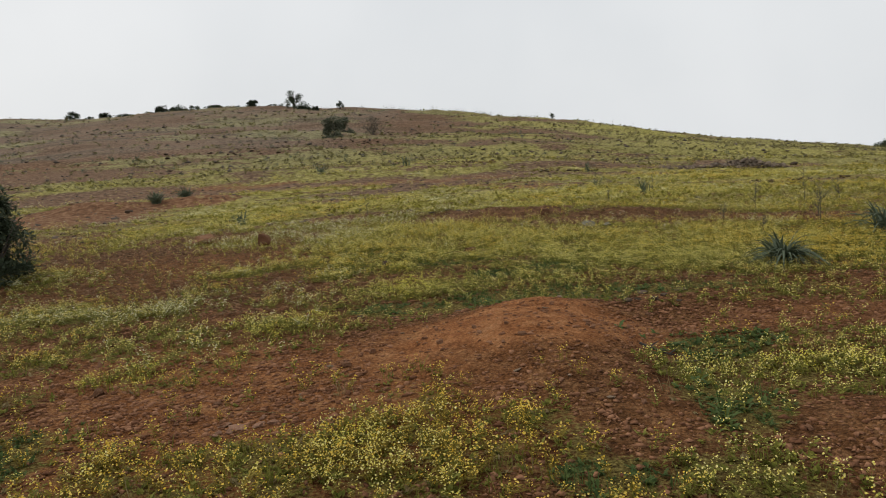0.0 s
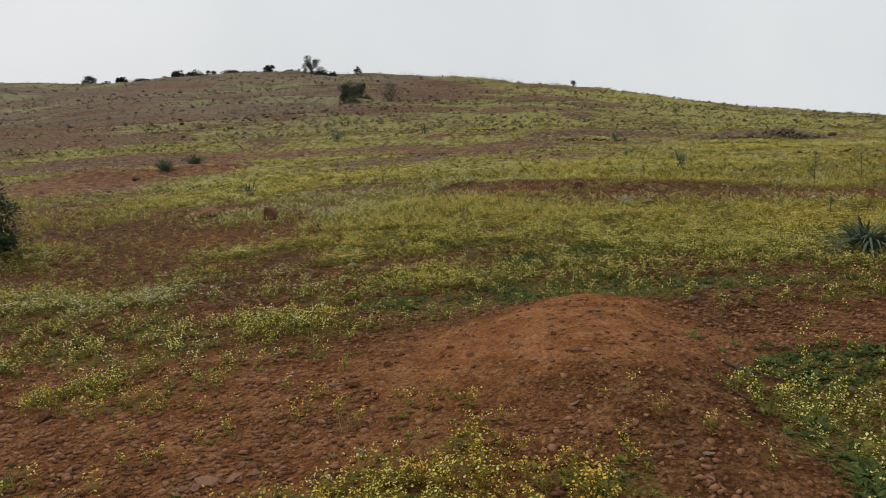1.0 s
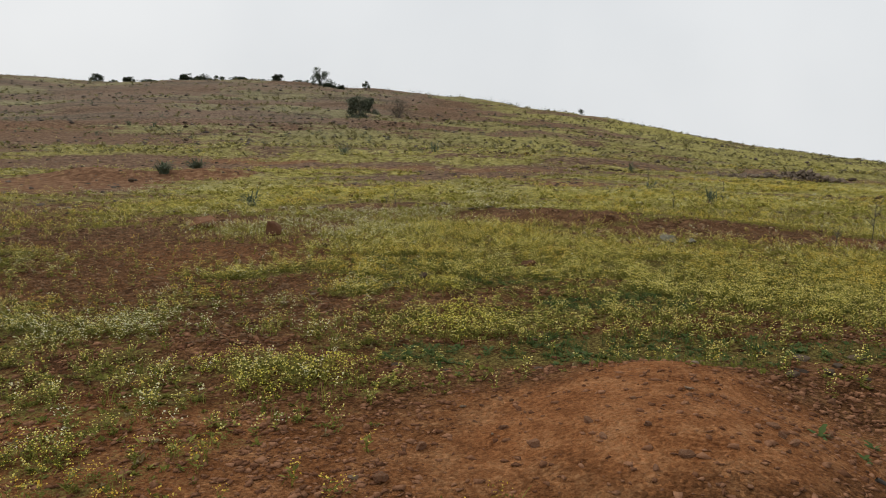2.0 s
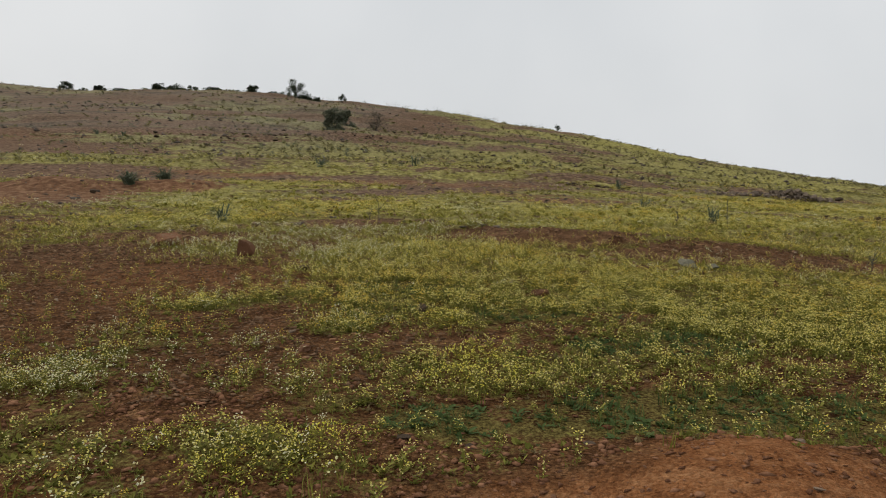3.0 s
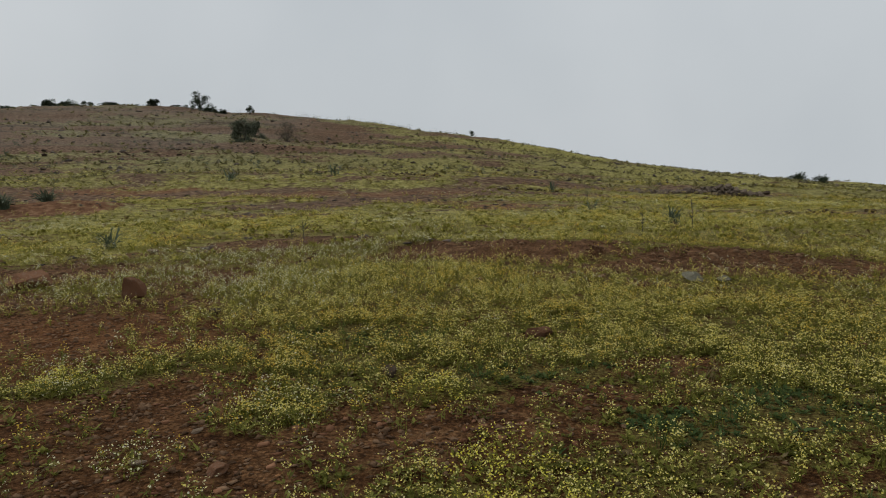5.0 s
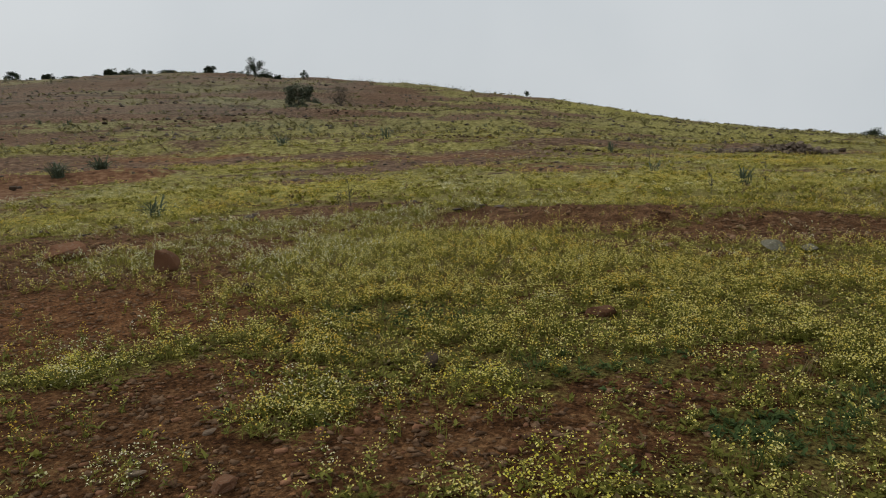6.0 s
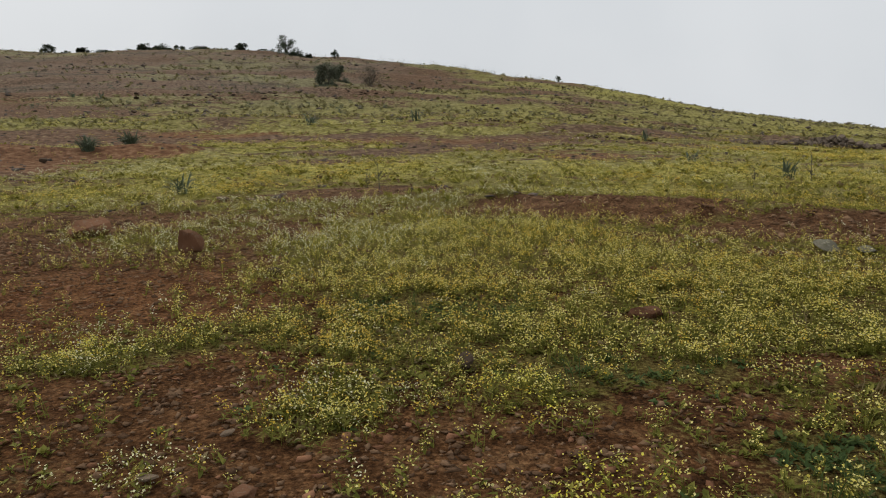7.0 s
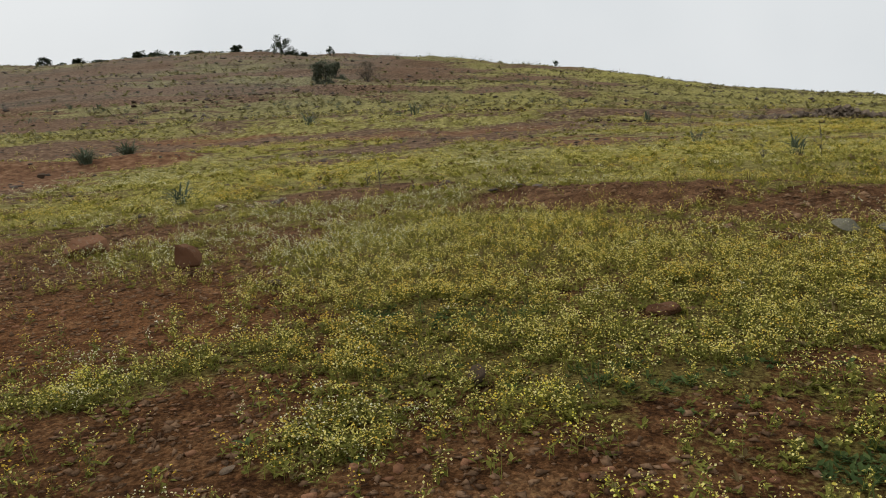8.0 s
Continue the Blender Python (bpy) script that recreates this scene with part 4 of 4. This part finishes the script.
def leafy_tuft(seed, x, y, count, scale, label, upright=0.3):
    rng = np.random.default_rng(seed)
    thing = new("leaf_tuft")
    x, y, k = (float(v) for v in set_back(x, y))
    scale = scale * k
    thing.matrix_basis = pose(x, y, on_ground(x, y, 0.02))
    tagged(thing, label, "plant")
    for _ in range(count):
        k, size = min(3, int(rng.uniform(0, 4) * (1 - upright) + 0.2)), scale * rng.uniform(0.65, 1.15)
        at = Matrix.LocRotScale((*(rng.normal(0, 0.06 * scale, 2)), 0), Euler((rng.normal(0, 0.12), rng.normal(0.05, 0.12), rng.uniform(0, 6.283))), (size, size, size))
        part("leaf", BLADES[k], thing, at=at)
    return thing


leafy_tuft(1, 4.5, 9.55, 140, 0.95, "grey-green tuft of arching strap leaves in yellow flowers", 0.05)
leafy_tuft(2, 7.4, 12.0, 70, 1.35, "tall grey-green tuft of strap leaves in yellow flowers", 0.4)
leafy_tuft(3, -10.75, 30.9, 110, 1.25, "dark upright leaf tuft on the bare red bank", 0.55)
leafy_tuft(4, -11.4, 29.4, 100, 1.1, "dark upright leaf tuft beside the bare red bank", 0.55)
leafy_tuft(5, 6.1, 21.8, 30, 1.0, "grey-green upright tuft in a yellow field", 0.7)
leafy_tuft(6, -5.6, 20.3, 40, 0.85, "faint grey-green low tuft among yellow flowers", 0.4)
leafy_tuft(7, 5.6, 26.0, 14, 0.9, "sparse dark tuft with leaning leaves in the grass", 0.3)
leafy_tuft(8, -21.6, 49.7, 26, 0.85, "dark leaf tuft at the hill's foot", 0.6)
leafy_tuft(9, -20.0, 49.8, 26, 0.85, "dark leaf tuft at the hill's foot", 0.6)
leafy_tuft(10, -6.4, 40.0, 34, 1.25, "grey-green tuft on the grassy slope", 0.6)
leafy_tuft(11, -1.75, 40.3, 26, 1.3, "grey-green tuft on the grassy slope", 0.6)
leafy_tuft(12, 7.3, 36.0, 20, 1.0, "dark leaf tuft in the grass", 0.6)


def dry_weed(seed, x, y, height, label, arms=5):
    """A thin dead stalk with a few side twigs."""
    rng, thing = np.random.default_rng(seed), new("dry_weed")
    thing.matrix_basis = pose(x, y, on_ground(x, y, 0.02))
    tagged(thing, label, "weed")
    s = Shape()
    lean = rng.normal(0, 0.05, 2) * height
    tube(s, [(0, 0, 0), (lean[0] * 0.5, lean[1] * 0.5, 0.5 * height), (lean[0], lean[1], height)], [0.008, 0.006, 0.003], 5)
    part("stem", s.mesh("stem", [STALK]), thing)
    for _ in range(arms):
        s, u, a = Shape(), rng.uniform(0.3, 0.9), rng.uniform(0, 6.283)
        b = np.array([lean[0] * u, lean[1] * u, height * u])
        tip = b + height * rng.uniform(0.12, 0.28) * np.array([math.cos(a), math.sin(a), 1.2])
        tube(s, [b, (b + tip) / 2 + (0, 0, -0.01), tip], [0.005, 0.004, 0.002], 4)
        for _ in range(3):
            p = b + (tip - b) * rng.uniform(0.3, 1)
            leaf(s, p, p + rng.normal(0, 0.03, 3), 0.012, rng)
        part("twig", s.mesh("twig", [STALK]), thing)
    return thing


for n, (x, y, h) in enumerate(((6.3, 14.6, 0.75), (7.0, 13.4, 0.85), (7.05, 13.55, 0.6), (5.4, 12.2, 0.35), (6.1, 20.9, 0.6), (5.5, 14.2, 0.4), (5.7, 26.6, 0.7), (4.6, 20.0, 0.4), (9.0, 18.0, 0.8), (9.6, 17.5, 0.7), (-2.06, 20.3, 0.5), (-2.3, 20.5, 0.3))):
    dry_weed(50 + n, x, y, h, "thin dry branching weed stalk standing above the flowers", 8)


# ---------------------------------------------------------------- flowering clumps
def flower_clump(seed, petal, stems, spread, height, label, foliage=HERB_LEAF):
    rng, green, heads = np.random.default_rng(seed), Shape(), Shape()
    for k in range(stems):
        a, r = rng.uniform(0, 6.283), spread * math.sqrt(rng.uniform(0, 1))
        base = np.array([r * math.cos(a), r * math.sin(a), -0.02])
        h = height * rng.uniform(0.5, 1.1) * (1.1 - 0.5 * r / spread)
        top = base + np.array([*(rng.normal(0, 0.25, 2) * h + 0.25 * base[:2]), h])
        green.add([base - (0.002, 0, 0), base + (0.002, 0, 0), top], [(0, 1, 2)])
        for _ in range(5):
            p, ln = base + (top - base) * rng.uniform(0, 0.8), rng.uniform(0.02, 0.045)
            b = rng.uniform(0, 6.283)
            leaf(green, p, p + ln * np.array([math.cos(b), math.sin(b), rng.uniform(0, 0.8)]), ln * 0.4, rng)
        for _ in range(4):
            flower(heads, top + np.array([*rng.normal(0, 0.018, 2), rng.uniform(-0.035, 0.005)]), rng.uniform(0.009, 0.015), rng, 0)
    thing = tagged(new("flower_clump"), label, "wildflowers", "flowering clumps")
    part("foliage", green.mesh("foliage", [foliage]), thing)
    part("blossom", heads.mesh("blossom", [petal]), thing)
    return thing


yellow_clump = put(flower_clump(3, LEMON, 60, 0.26, 0.24, "bushy clump of bright yellow wildflowers on stony earth"), -1.62, 7.75)
cream_clump = put(flower_clump(4, CREAM, 50, 0.25, 0.20, "low clump of cream-white wildflowers on bare earth"), -3.7, 8.85)
amber_clump = put(flower_clump(5, AMBER, 50, 0.25, 0.20, "clump of deep yellow wildflowers with ochre leaves on red earth", OCHRE_LEAF), -0.15, 4.6)
for x, y, turn, scale in ((-1.95, 7.45, 40, 0.8), (-1.35, 7.95, 100, 0.7), (-2.75, 6.2, 10, 0.7), (-3.1, 6.1, 200, 0.7), (-0.6, 4.3, 60, 0.75), (2.6, 5.3, 0, 0.9), (3.1, 5.25, 60, 0.8), (-0.7, 10.75, 20, 0.9), (-3.3, 11.55, 80, 0.8), (-0.65, 9.0, 30, 0.9), (-0.5, 9.45, 110, 1.0), (-0.25, 9.2, 250, 0.9), (-0.4, 9.8, 190, 0.9), (-2.35, 7.9, 150, 0.7)):
    again(yellow_clump, x, y, turn, scale)
for x, y, turn, scale in ((-4.05, 8.6, 50, 0.9), (-5.1, 9.3, 90, 0.9), (-5.5, 9.1, 20, 0.9), (-3.45, 12.0, 10, 0.8), (-3.8, 10.5, 140, 0.8), (-1.75, 10.85, 70, 0.9), (-1.25, 10.85, 30, 0.6), (-2.4, 10.1, 60, 0.8), (-3.6, 9.2, 0, 0.8)):
    again(cream_clump, x, y, turn, scale)
for x, y, turn, scale in ((0.05, 4.85, 30, 0.7), (-0.45, 4.55, 80, 0.8), (-4.2, 7.1, 50, 0.9), (-0.35, 4.7, 200, 0.7), (-0.65, 4.1, 140, 0.8), (-0.1, 4.4, 310, 0.8), (-0.3, 4.2, 20, 0.7)):
    again(amber_clump, x, y, turn, scale)


# ---------------------------------------------------------------- loose stones, weeds and sticks near the path
STONE_KINDS = [(RED_ROCKS[0], "angular reddish stone lying loose on bare earth"), (RED_ROCKS[2], "angular reddish stone lying loose on bare earth"), (PALE_ROCKS[0], "pale flat stone lying loose on bare earth"), (RED_ROCKS[1], "rounded red-brown stone lying loose on bare earth")]


def loose_stones(count, x0, x1, y0, y1, seed):
    rng = np.random.default_rng(seed)
    x, y = rng.uniform(x0, x1, count * 6), rng.uniform(y0, y1, count * 6)
    good = np.where(masks(x, y)[0] < 0.2)[0][:count]
    for n in good:
        mesh, label = STONE_KINDS[int(rng.choice(4, p=(0.4, 0.3, 0.1, 0.2)))]
        size = 0.018 + 0.035 * rng.uniform(0, 1) ** 2
        ob = new("stone", mesh)
        ob.matrix_basis = Matrix.LocRotScale((x[n], y[n], on_ground(x[n], y[n]) + 0.2 * size), Euler(rng.uniform(-0.3, 0.3, 2).tolist() + [rng.uniform(0, 6)]), (size, size * rng.uniform(0.7, 1.0), size * rng.uniform(0.5, 0.9)))
        tagged(ob, label, "stone", "loose stones on the earth")


loose_stones(82, -3.6, 2.2, 3.2, 7.6, 91)
loose_stones(75, -6.0, -1.8, 9.6, 14.6, 92)
loose_stones(30, 0.0, 6.0, 14.5, 17.5, 93)


def weed_leaf(name, length, width, lift, material):
    """A broad lobed leaf with a raised rim, arching outwards."""
    s, pts, faces, n = Shape(), [], [], 6
    for k in range(n):
        u = k / (n - 1)
        w = width * math.sin(math.pi * min(0.97, 0.12 + 0.88 * u)) ** 0.7 * (1 + 0.18 * (-1) ** k) / 2
        x, z = length * u, length * (lift * u - 0.55 * u * u * lift)
        pts += [(x, -w, z + 0.25 * w), (x, 0, z), (x, w, z + 0.25 * w)]
    for k in range(n - 1):
        a = 3 * k
        faces += [(a, a + 1, a + 4), (a, a + 4, a + 3), (a + 1, a + 2, a + 5), (a + 1, a + 5, a + 4)]
    s.add(pts, faces)
    return s.mesh(name, [material], True)


WEED_LEAVES = [weed_leaf("leaf", 0.065, 0.024, lift, LUSH_LEAF) for lift in (0.35, 0.7, 1.1)]


def leafy_weed(seed, x, y, leaves, size, label):
    rng, thing = np.random.default_rng(seed), new("leafy_weed")
    thing.matrix_basis = pose(x, y, on_ground(x, y, 0.004))
    tagged(thing, label, "weed", "leafy weeds")
    for k in range(leaves):
        sc = size * rng.uniform(0.6, 1.15)
        part("leaf", WEED_LEAVES[rng.integers(3)], thing, at=Matrix.LocRotScale((*rng.normal(0, 0.012, 2), 0), Euler((rng.normal(0, 0.15), rng.normal(0, 0.1), 2.4 * k + rng.uniform(-0.4, 0.4))), (sc, sc, sc)))


def leafy_weeds():
    rng = np.random.default_rng(95)
    for n in range(34):
        leafy_weed(400 + n, 2.25 + rng.normal(0, 0.35), 6.15 + rng.normal(0, 0.22), 8, rng.uniform(0.8, 1.4), "fresh green broad-leaved weed in the hollow beside the mound")
    for n in range(14):
        leafy_weed(430 + n, 1.85 + rng.normal(0, 0.2), 4.75 + rng.normal(0, 0.35), 8, rng.uniform(0.8, 1.3), "fresh green broad-leaved weed beside the bare red earth")
    for n in range(34):
        leafy_weed(450 + n, rng.uniform(-1.1, 2.4), 8.35 + rng.normal(0, 0.16), 7, rng.uniform(0.7, 1.2), "low green weed along the far edge of the mound")
    for n in range(16):
        leafy_weed(500 + n, rng.uniform(-2.6, 1.4), rng.uniform(9.6, 11.6), 7, rng.uniform(0.7, 1.1), "low green weed among yellow flowers")


leafy_weeds()


def lying_stick(seed, x, y, length, turn, thick, material, name, label, forks=0):
    rng, s = np.random.default_rng(seed), Shape()
    c, d = math.cos(radians(turn)), math.sin(radians(turn))
    u = np.linspace(-0.5, 0.5, 6) * length
    bend = rng.normal(0, 0.02 * length, 6)
    px, py = x + c * u - d * bend, y + d * u + c * bend
    pz = ground(px, py) + thick + 0.012
    tube(s, np.stack([px, py, pz], -1), np.linspace(thick, 0.45 * thick, 6), 6)
    for k in range(forks):
        i = 1 + k
        a = radians(turn + rng.choice((-45, 40)))
        base = np.array([px[i], py[i], pz[i]])
        tip = base + 0.3 * length * np.array([math.cos(a), math.sin(a), 0.25])
        tube(s, [base, (base + tip) / 2, tip], [0.6 * thick, 0.45 * thick, 0.2 * thick], 5)
    tagged(new(name, s.mesh(name, [material], True)), label, "stick")


lying_stick(1, -1.3, 4.98, 0.42, -12, 0.0035, DRY_LEAF, "dry_straw", "thin straw-coloured stalk lying on pebbly earth")
lying_stick(2, 1.82, 6.04, 0.4, -8, 0.012, BARK, "dead_twig", "dark dead forked twig lying in the weeds", 3)
lying_stick(3, 2.0, 5.9, 0.3, 25, 0.008, BARK, "dead_twig", "dark dead forked twig lying in the weeds", 2)
lying_stick(4, -1.7, 11.0, 0.3, 60, 0.0035, DRY_LEAF, "dry_straw", "thin straw-coloured stalk lying among flowers")
for k, (x, y, size, turn) in enumerate(((2.25, 8.25, 0.11, 20), (2.45, 8.1, 0.08, 70), (2.1, 7.95, 0.07, 120), (2.7, 8.3, 0.09, 10), (2.55, 7.85, 0.06, 45), (-1.0, 8.05, 0.07, 15), (-0.6, 7.95, 0.05, 80), (0.1, 7.95, 0.05, 0))):
    rock(GREY_ROCKS[k % 4], x, y, size, turn, "flat dark stone slab at the edge of the turf", "slabs at the turf's edge", stretch=0.5)


# ---------------------------------------------------------------- herbs, grass and stones past counting
def stuff(name, arrays, materials, label, category):
    v, f, m = arrays
    return tagged(new(name, mesh_from(name, v, f, materials, m)), label, category, kind="stuff")


def joined(*sets):
    """Several sets of arrays as one."""
    vs, fs, ms, base = [], [], [], 0
    for v, f, m in sets:
        vs.append(v), fs.append(f + base), ms.append(m)
        base += len(v)
    return np.concatenate(vs), np.concatenate(fs), np.concatenate(ms)


def petals(rng, x, y):
    """Which petal a plant has: 0 yellow, 1 cream, 2 amber, by drifts over the field."""
    drift = fbm(x, y, 3.0, 41) + rng.normal(0, 0.12, len(x))
    pale = np.clip((2.0 - x) / 10, 0, 0.35) * np.clip((26 - y) / 4, 0, 1) * np.clip((y - 7.8) / 1.2, 0, 1) * np.where(y > 12.8, 0.35, 1.0)
    drift = np.where((y < 12.5) & (x > -1.4), np.maximum(drift, 0.5), drift)
    drift = np.where(y < 6.3, np.where(x < 1.2, 0.70, 0.45) + 0.5 * (drift - 0.5), drift)
    return np.where(drift < 0.33 + 0.4 * pale, 1, np.where(drift > 0.70 - 0.02 * np.clip(x, 0, 6), 2, 0))


def around(count, rng):
    """Random places beside and behind the start, outside the wedge ahead."""
    x, y = rng.uniform(-11, 11, count), rng.uniform(-5, 9, count)
    out = (np.abs(x) > 0.72 * np.maximum(y, 0) + 1.4) | (y < 2.5)
    return x[out], y[out]


def flowering(count, near, far, kinds_of, seed, power=1.0, boost=1.0):
    rng = np.random.default_rng(seed)
    x, y = in_view(count, near, far, rng, power=power) if far else around(count, rng)
    count = len(x)
    cover, bloom = masks(x, y)[:2]
    keep = rng.uniform(0, 1, count) < (1 - 0.92 * np.maximum(patch(x, y, 0.6, 6.7, 1.5, 1.1, 0), patch(x, y, 2.65, 3.85, 0.7, 0.55, 0))) * np.clip(0.025 + 0.06 * cover + boost * bloom * np.clip(1.7 * fbm(x, y, 0.3, seed + 50, 2) - 0.2, 0.15, 1), 0, 1)
    x, y, bloom = x[keep], y[keep], bloom[keep]
    tint = petals(rng, x, y)
    kinds = []
    for foliage in (0, 4, 5):
        for t in range(3):
            kinds += [(v, f, np.where(m == 1, 1 + t, foliage)) for v, f, m in kinds_of]
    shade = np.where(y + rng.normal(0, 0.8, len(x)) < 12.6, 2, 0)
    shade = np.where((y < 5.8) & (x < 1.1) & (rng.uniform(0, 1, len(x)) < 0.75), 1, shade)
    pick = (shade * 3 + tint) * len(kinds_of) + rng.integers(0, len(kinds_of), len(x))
    return strew(kinds, pick, x, y, rng.uniform(0.65, 1.2, len(x)), 0.0, rng, 0.15)


near_herbs = [herb(100 + n, 4, 0.13, 0.06, 4, 0.0125, 4) for n in range(6)]
close_herbs = [herb(110 + n, 4, 0.13, 0.07, 4, 0.012, 3, 4) for n in range(6)]
mid_herbs = [herb(120 + n, 4, 0.14, 0.08, 4, 0.016, 2, 3) for n in range(5)]
far_herbs = [herb(140 + n, 6, 0.16, 0.2, 3, 0.022, 1, 3) for n in range(4)]
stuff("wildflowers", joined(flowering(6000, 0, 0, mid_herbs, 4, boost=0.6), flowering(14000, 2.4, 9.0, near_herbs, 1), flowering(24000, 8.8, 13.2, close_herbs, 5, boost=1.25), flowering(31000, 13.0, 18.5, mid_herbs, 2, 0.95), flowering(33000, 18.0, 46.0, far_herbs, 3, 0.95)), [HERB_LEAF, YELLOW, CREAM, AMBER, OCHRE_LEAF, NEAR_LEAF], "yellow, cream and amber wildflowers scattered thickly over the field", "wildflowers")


def leafy(count, near, far, kinds, seed, least=0.25):
    rng = np.random.default_rng(seed)
    x, y = in_view(count, near, far, rng) if far else around(count, rng)
    count = len(x)
    cover = masks(x, y)[0]
    keep = rng.uniform(0, 1, count) < np.clip((cover - least * rng.uniform(0, 1, count)) * 1.1, 0, 1) * np.clip(2.0 * fbm(x, y, 0.33, 57, 2) - 0.35, 0.12, 1)
    x, y = x[keep], y[keep]
    lush = lush_at(x, y) > rng.uniform(0.2, 0.8, len(x))
    dry = ~lush & (rng.uniform(0, 1, len(x)) < 0.14)
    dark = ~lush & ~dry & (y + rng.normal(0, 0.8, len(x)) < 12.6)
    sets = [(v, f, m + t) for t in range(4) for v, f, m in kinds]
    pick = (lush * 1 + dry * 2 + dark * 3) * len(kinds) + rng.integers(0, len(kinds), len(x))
    return strew(sets, pick, x, y, rng.uniform(0.6, 1.25, len(x)), 0.0, rng)


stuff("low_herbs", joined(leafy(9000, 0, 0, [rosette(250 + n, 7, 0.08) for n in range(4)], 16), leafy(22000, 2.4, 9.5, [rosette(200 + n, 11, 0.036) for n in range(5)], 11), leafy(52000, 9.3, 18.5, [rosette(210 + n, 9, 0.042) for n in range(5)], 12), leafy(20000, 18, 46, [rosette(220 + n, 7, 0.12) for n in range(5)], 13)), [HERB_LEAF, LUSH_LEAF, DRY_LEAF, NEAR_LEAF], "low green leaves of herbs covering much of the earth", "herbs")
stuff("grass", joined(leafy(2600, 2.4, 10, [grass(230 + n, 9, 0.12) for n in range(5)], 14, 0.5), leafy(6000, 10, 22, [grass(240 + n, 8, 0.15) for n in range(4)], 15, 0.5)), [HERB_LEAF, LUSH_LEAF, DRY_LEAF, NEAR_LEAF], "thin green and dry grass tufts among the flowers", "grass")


def hill_scrub():
    rng = np.random.default_rng(61)
    kinds = []
    for n in range(6):
        c = crown_arrays(300 + n, 0.8, 0.42, 0.0, 6, 9, 0.11).arrays()
        kinds.append((c[0], c[1], c[2] + n % 3))
    x, y = in_view(4200, 40, 93, rng, 0.7)
    cover = masks(x, y)[0]
    keep = rng.uniform(0, 1, len(x)) < (0.45 + 0.3 * cover) * np.clip(1 - x / (0.25 * y), 0.25, 1)
    x, y = x[keep], y[keep]
    return strew(kinds, rng.integers(0, 6, len(x)), x, y, rng.uniform(0.2, 0.85, len(x)) ** 1.8, 0.0, rng)


stuff("hill_scrub", hill_scrub(), [TWIG_LEAF, HILL_LEAF, HILL_LEAF], "small grey-green and brown scrub dotting the hillside", "scrub")


def tussocks():
    rng = np.random.default_rng(64)
    kinds = [rosette(340 + n, 8, 0.24) for n in range(6)]
    x, y = in_view(17000, 40, 96, rng, 0.75)
    keep = rng.uniform(0, 1, len(x)) < 0.08 + 0.75 * masks(x, y)[0]
    x, y = x[keep], y[keep]
    return strew(kinds, rng.integers(0, 6, len(x)), x, y, rng.uniform(0.4, 1.2, len(x)), 0.0, rng)


stuff("tussocks", tussocks(), [TUSSOCK], "olive and straw-coloured grass tussocks over the hillside", "grass")


def skyline_stalks():
    rng = np.random.default_rng(62)
    kinds = [grass(320 + n, 5, 1.0) for n in range(5)]
    kinds = [(v * np.array([3.0, 3.0, 1.0]), f, m) for v, f, m in kinds]
    x = rng.uniform(-22, 62, 1500)
    y = 86 + 0.42 * np.clip(x - 4, 0, 99) + rng.normal(0, 4, len(x))
    clump = fbm(x, y, 5.0, 77) > 0.45
    x, y = set_back(x[clump], y[clump])[:2]
    return strew(kinds, rng.integers(0, 5, len(x)), x, y, rng.uniform(0.2, 0.6, len(x)), 0.0, rng)


stuff("dry_grass_stalks", skyline_stalks(), [STALK], "tall thin dry grass stalks along the crest", "grass")


def stones(count, near, far, detail, small, large, seed, bare=True, kinds=12, power=2.5, tone=0):
    rng = np.random.default_rng(seed)
    x, y = in_view(count, near, far, rng, 0.66, 1.0)
    cover = masks(x, y)[0]
    clump = fbm(x, y, 0.9, seed)
    chance = np.clip(1.15 - 1.5 * cover, 0.06, 1) * np.clip(clump * 1.7 - 0.1, 0.3, 1) if bare else np.clip(1.6 * clump - 0.45, 0, 1)
    chance = chance * (1 - np.maximum(0.78 * patch(x, y, 0.45, 6.6, 1.6, 1.0, 0), 0.55 * patch(x, y, 1.2, 5.0, 0.6, 1.3, 0)))
    keep = rng.uniform(0, 1, count) < chance
    x, y = x[keep], y[keep]
    size = small + (large - small) * rng.uniform(0, 1, len(x)) ** power
    shapes = [(v, f, m + tone) for v, f, m in (pebble(seed * 10 + n, detail) for n in range(kinds))]
    return strew(shapes, rng.integers(0, kinds, len(x)), x, y, size, 0.12, rng)


stuff("pebbles", joined(stones(50000, 2.4, 9, 0, 0.006, 0.032, 71, power=2.3), stones(52000, 8.5, 16.5, 0, 0.006, 0.036, 75, power=2.2, tone=1), stones(12000, 14.3, 18, 0, 0.014, 0.055, 77, power=2.0, tone=1), stones(11000, 18, 24, 0, 0.015, 0.05, 72, power=2.5, tone=1), stones(5200, 7.5, 15, 1, 0.014, 0.045, 76, power=2.2), stones(7000, 3.2, 8.0, 1, 0.010, 0.042, 78, power=1.8)), [PEBBLE, FIELD_PEBBLE], "reddish-brown and pale pebbles strewn over bare earth", "pebbles")
stuff("scree", joined(stones(3500, 18, 44, 1, 0.02, 0.12, 73, power=3), stones(11000, 42, 94, 0, 0.05, 0.22, 74, False, power=3)), [SCREE], "grey-brown loose stones strewn over the slope", "stones")
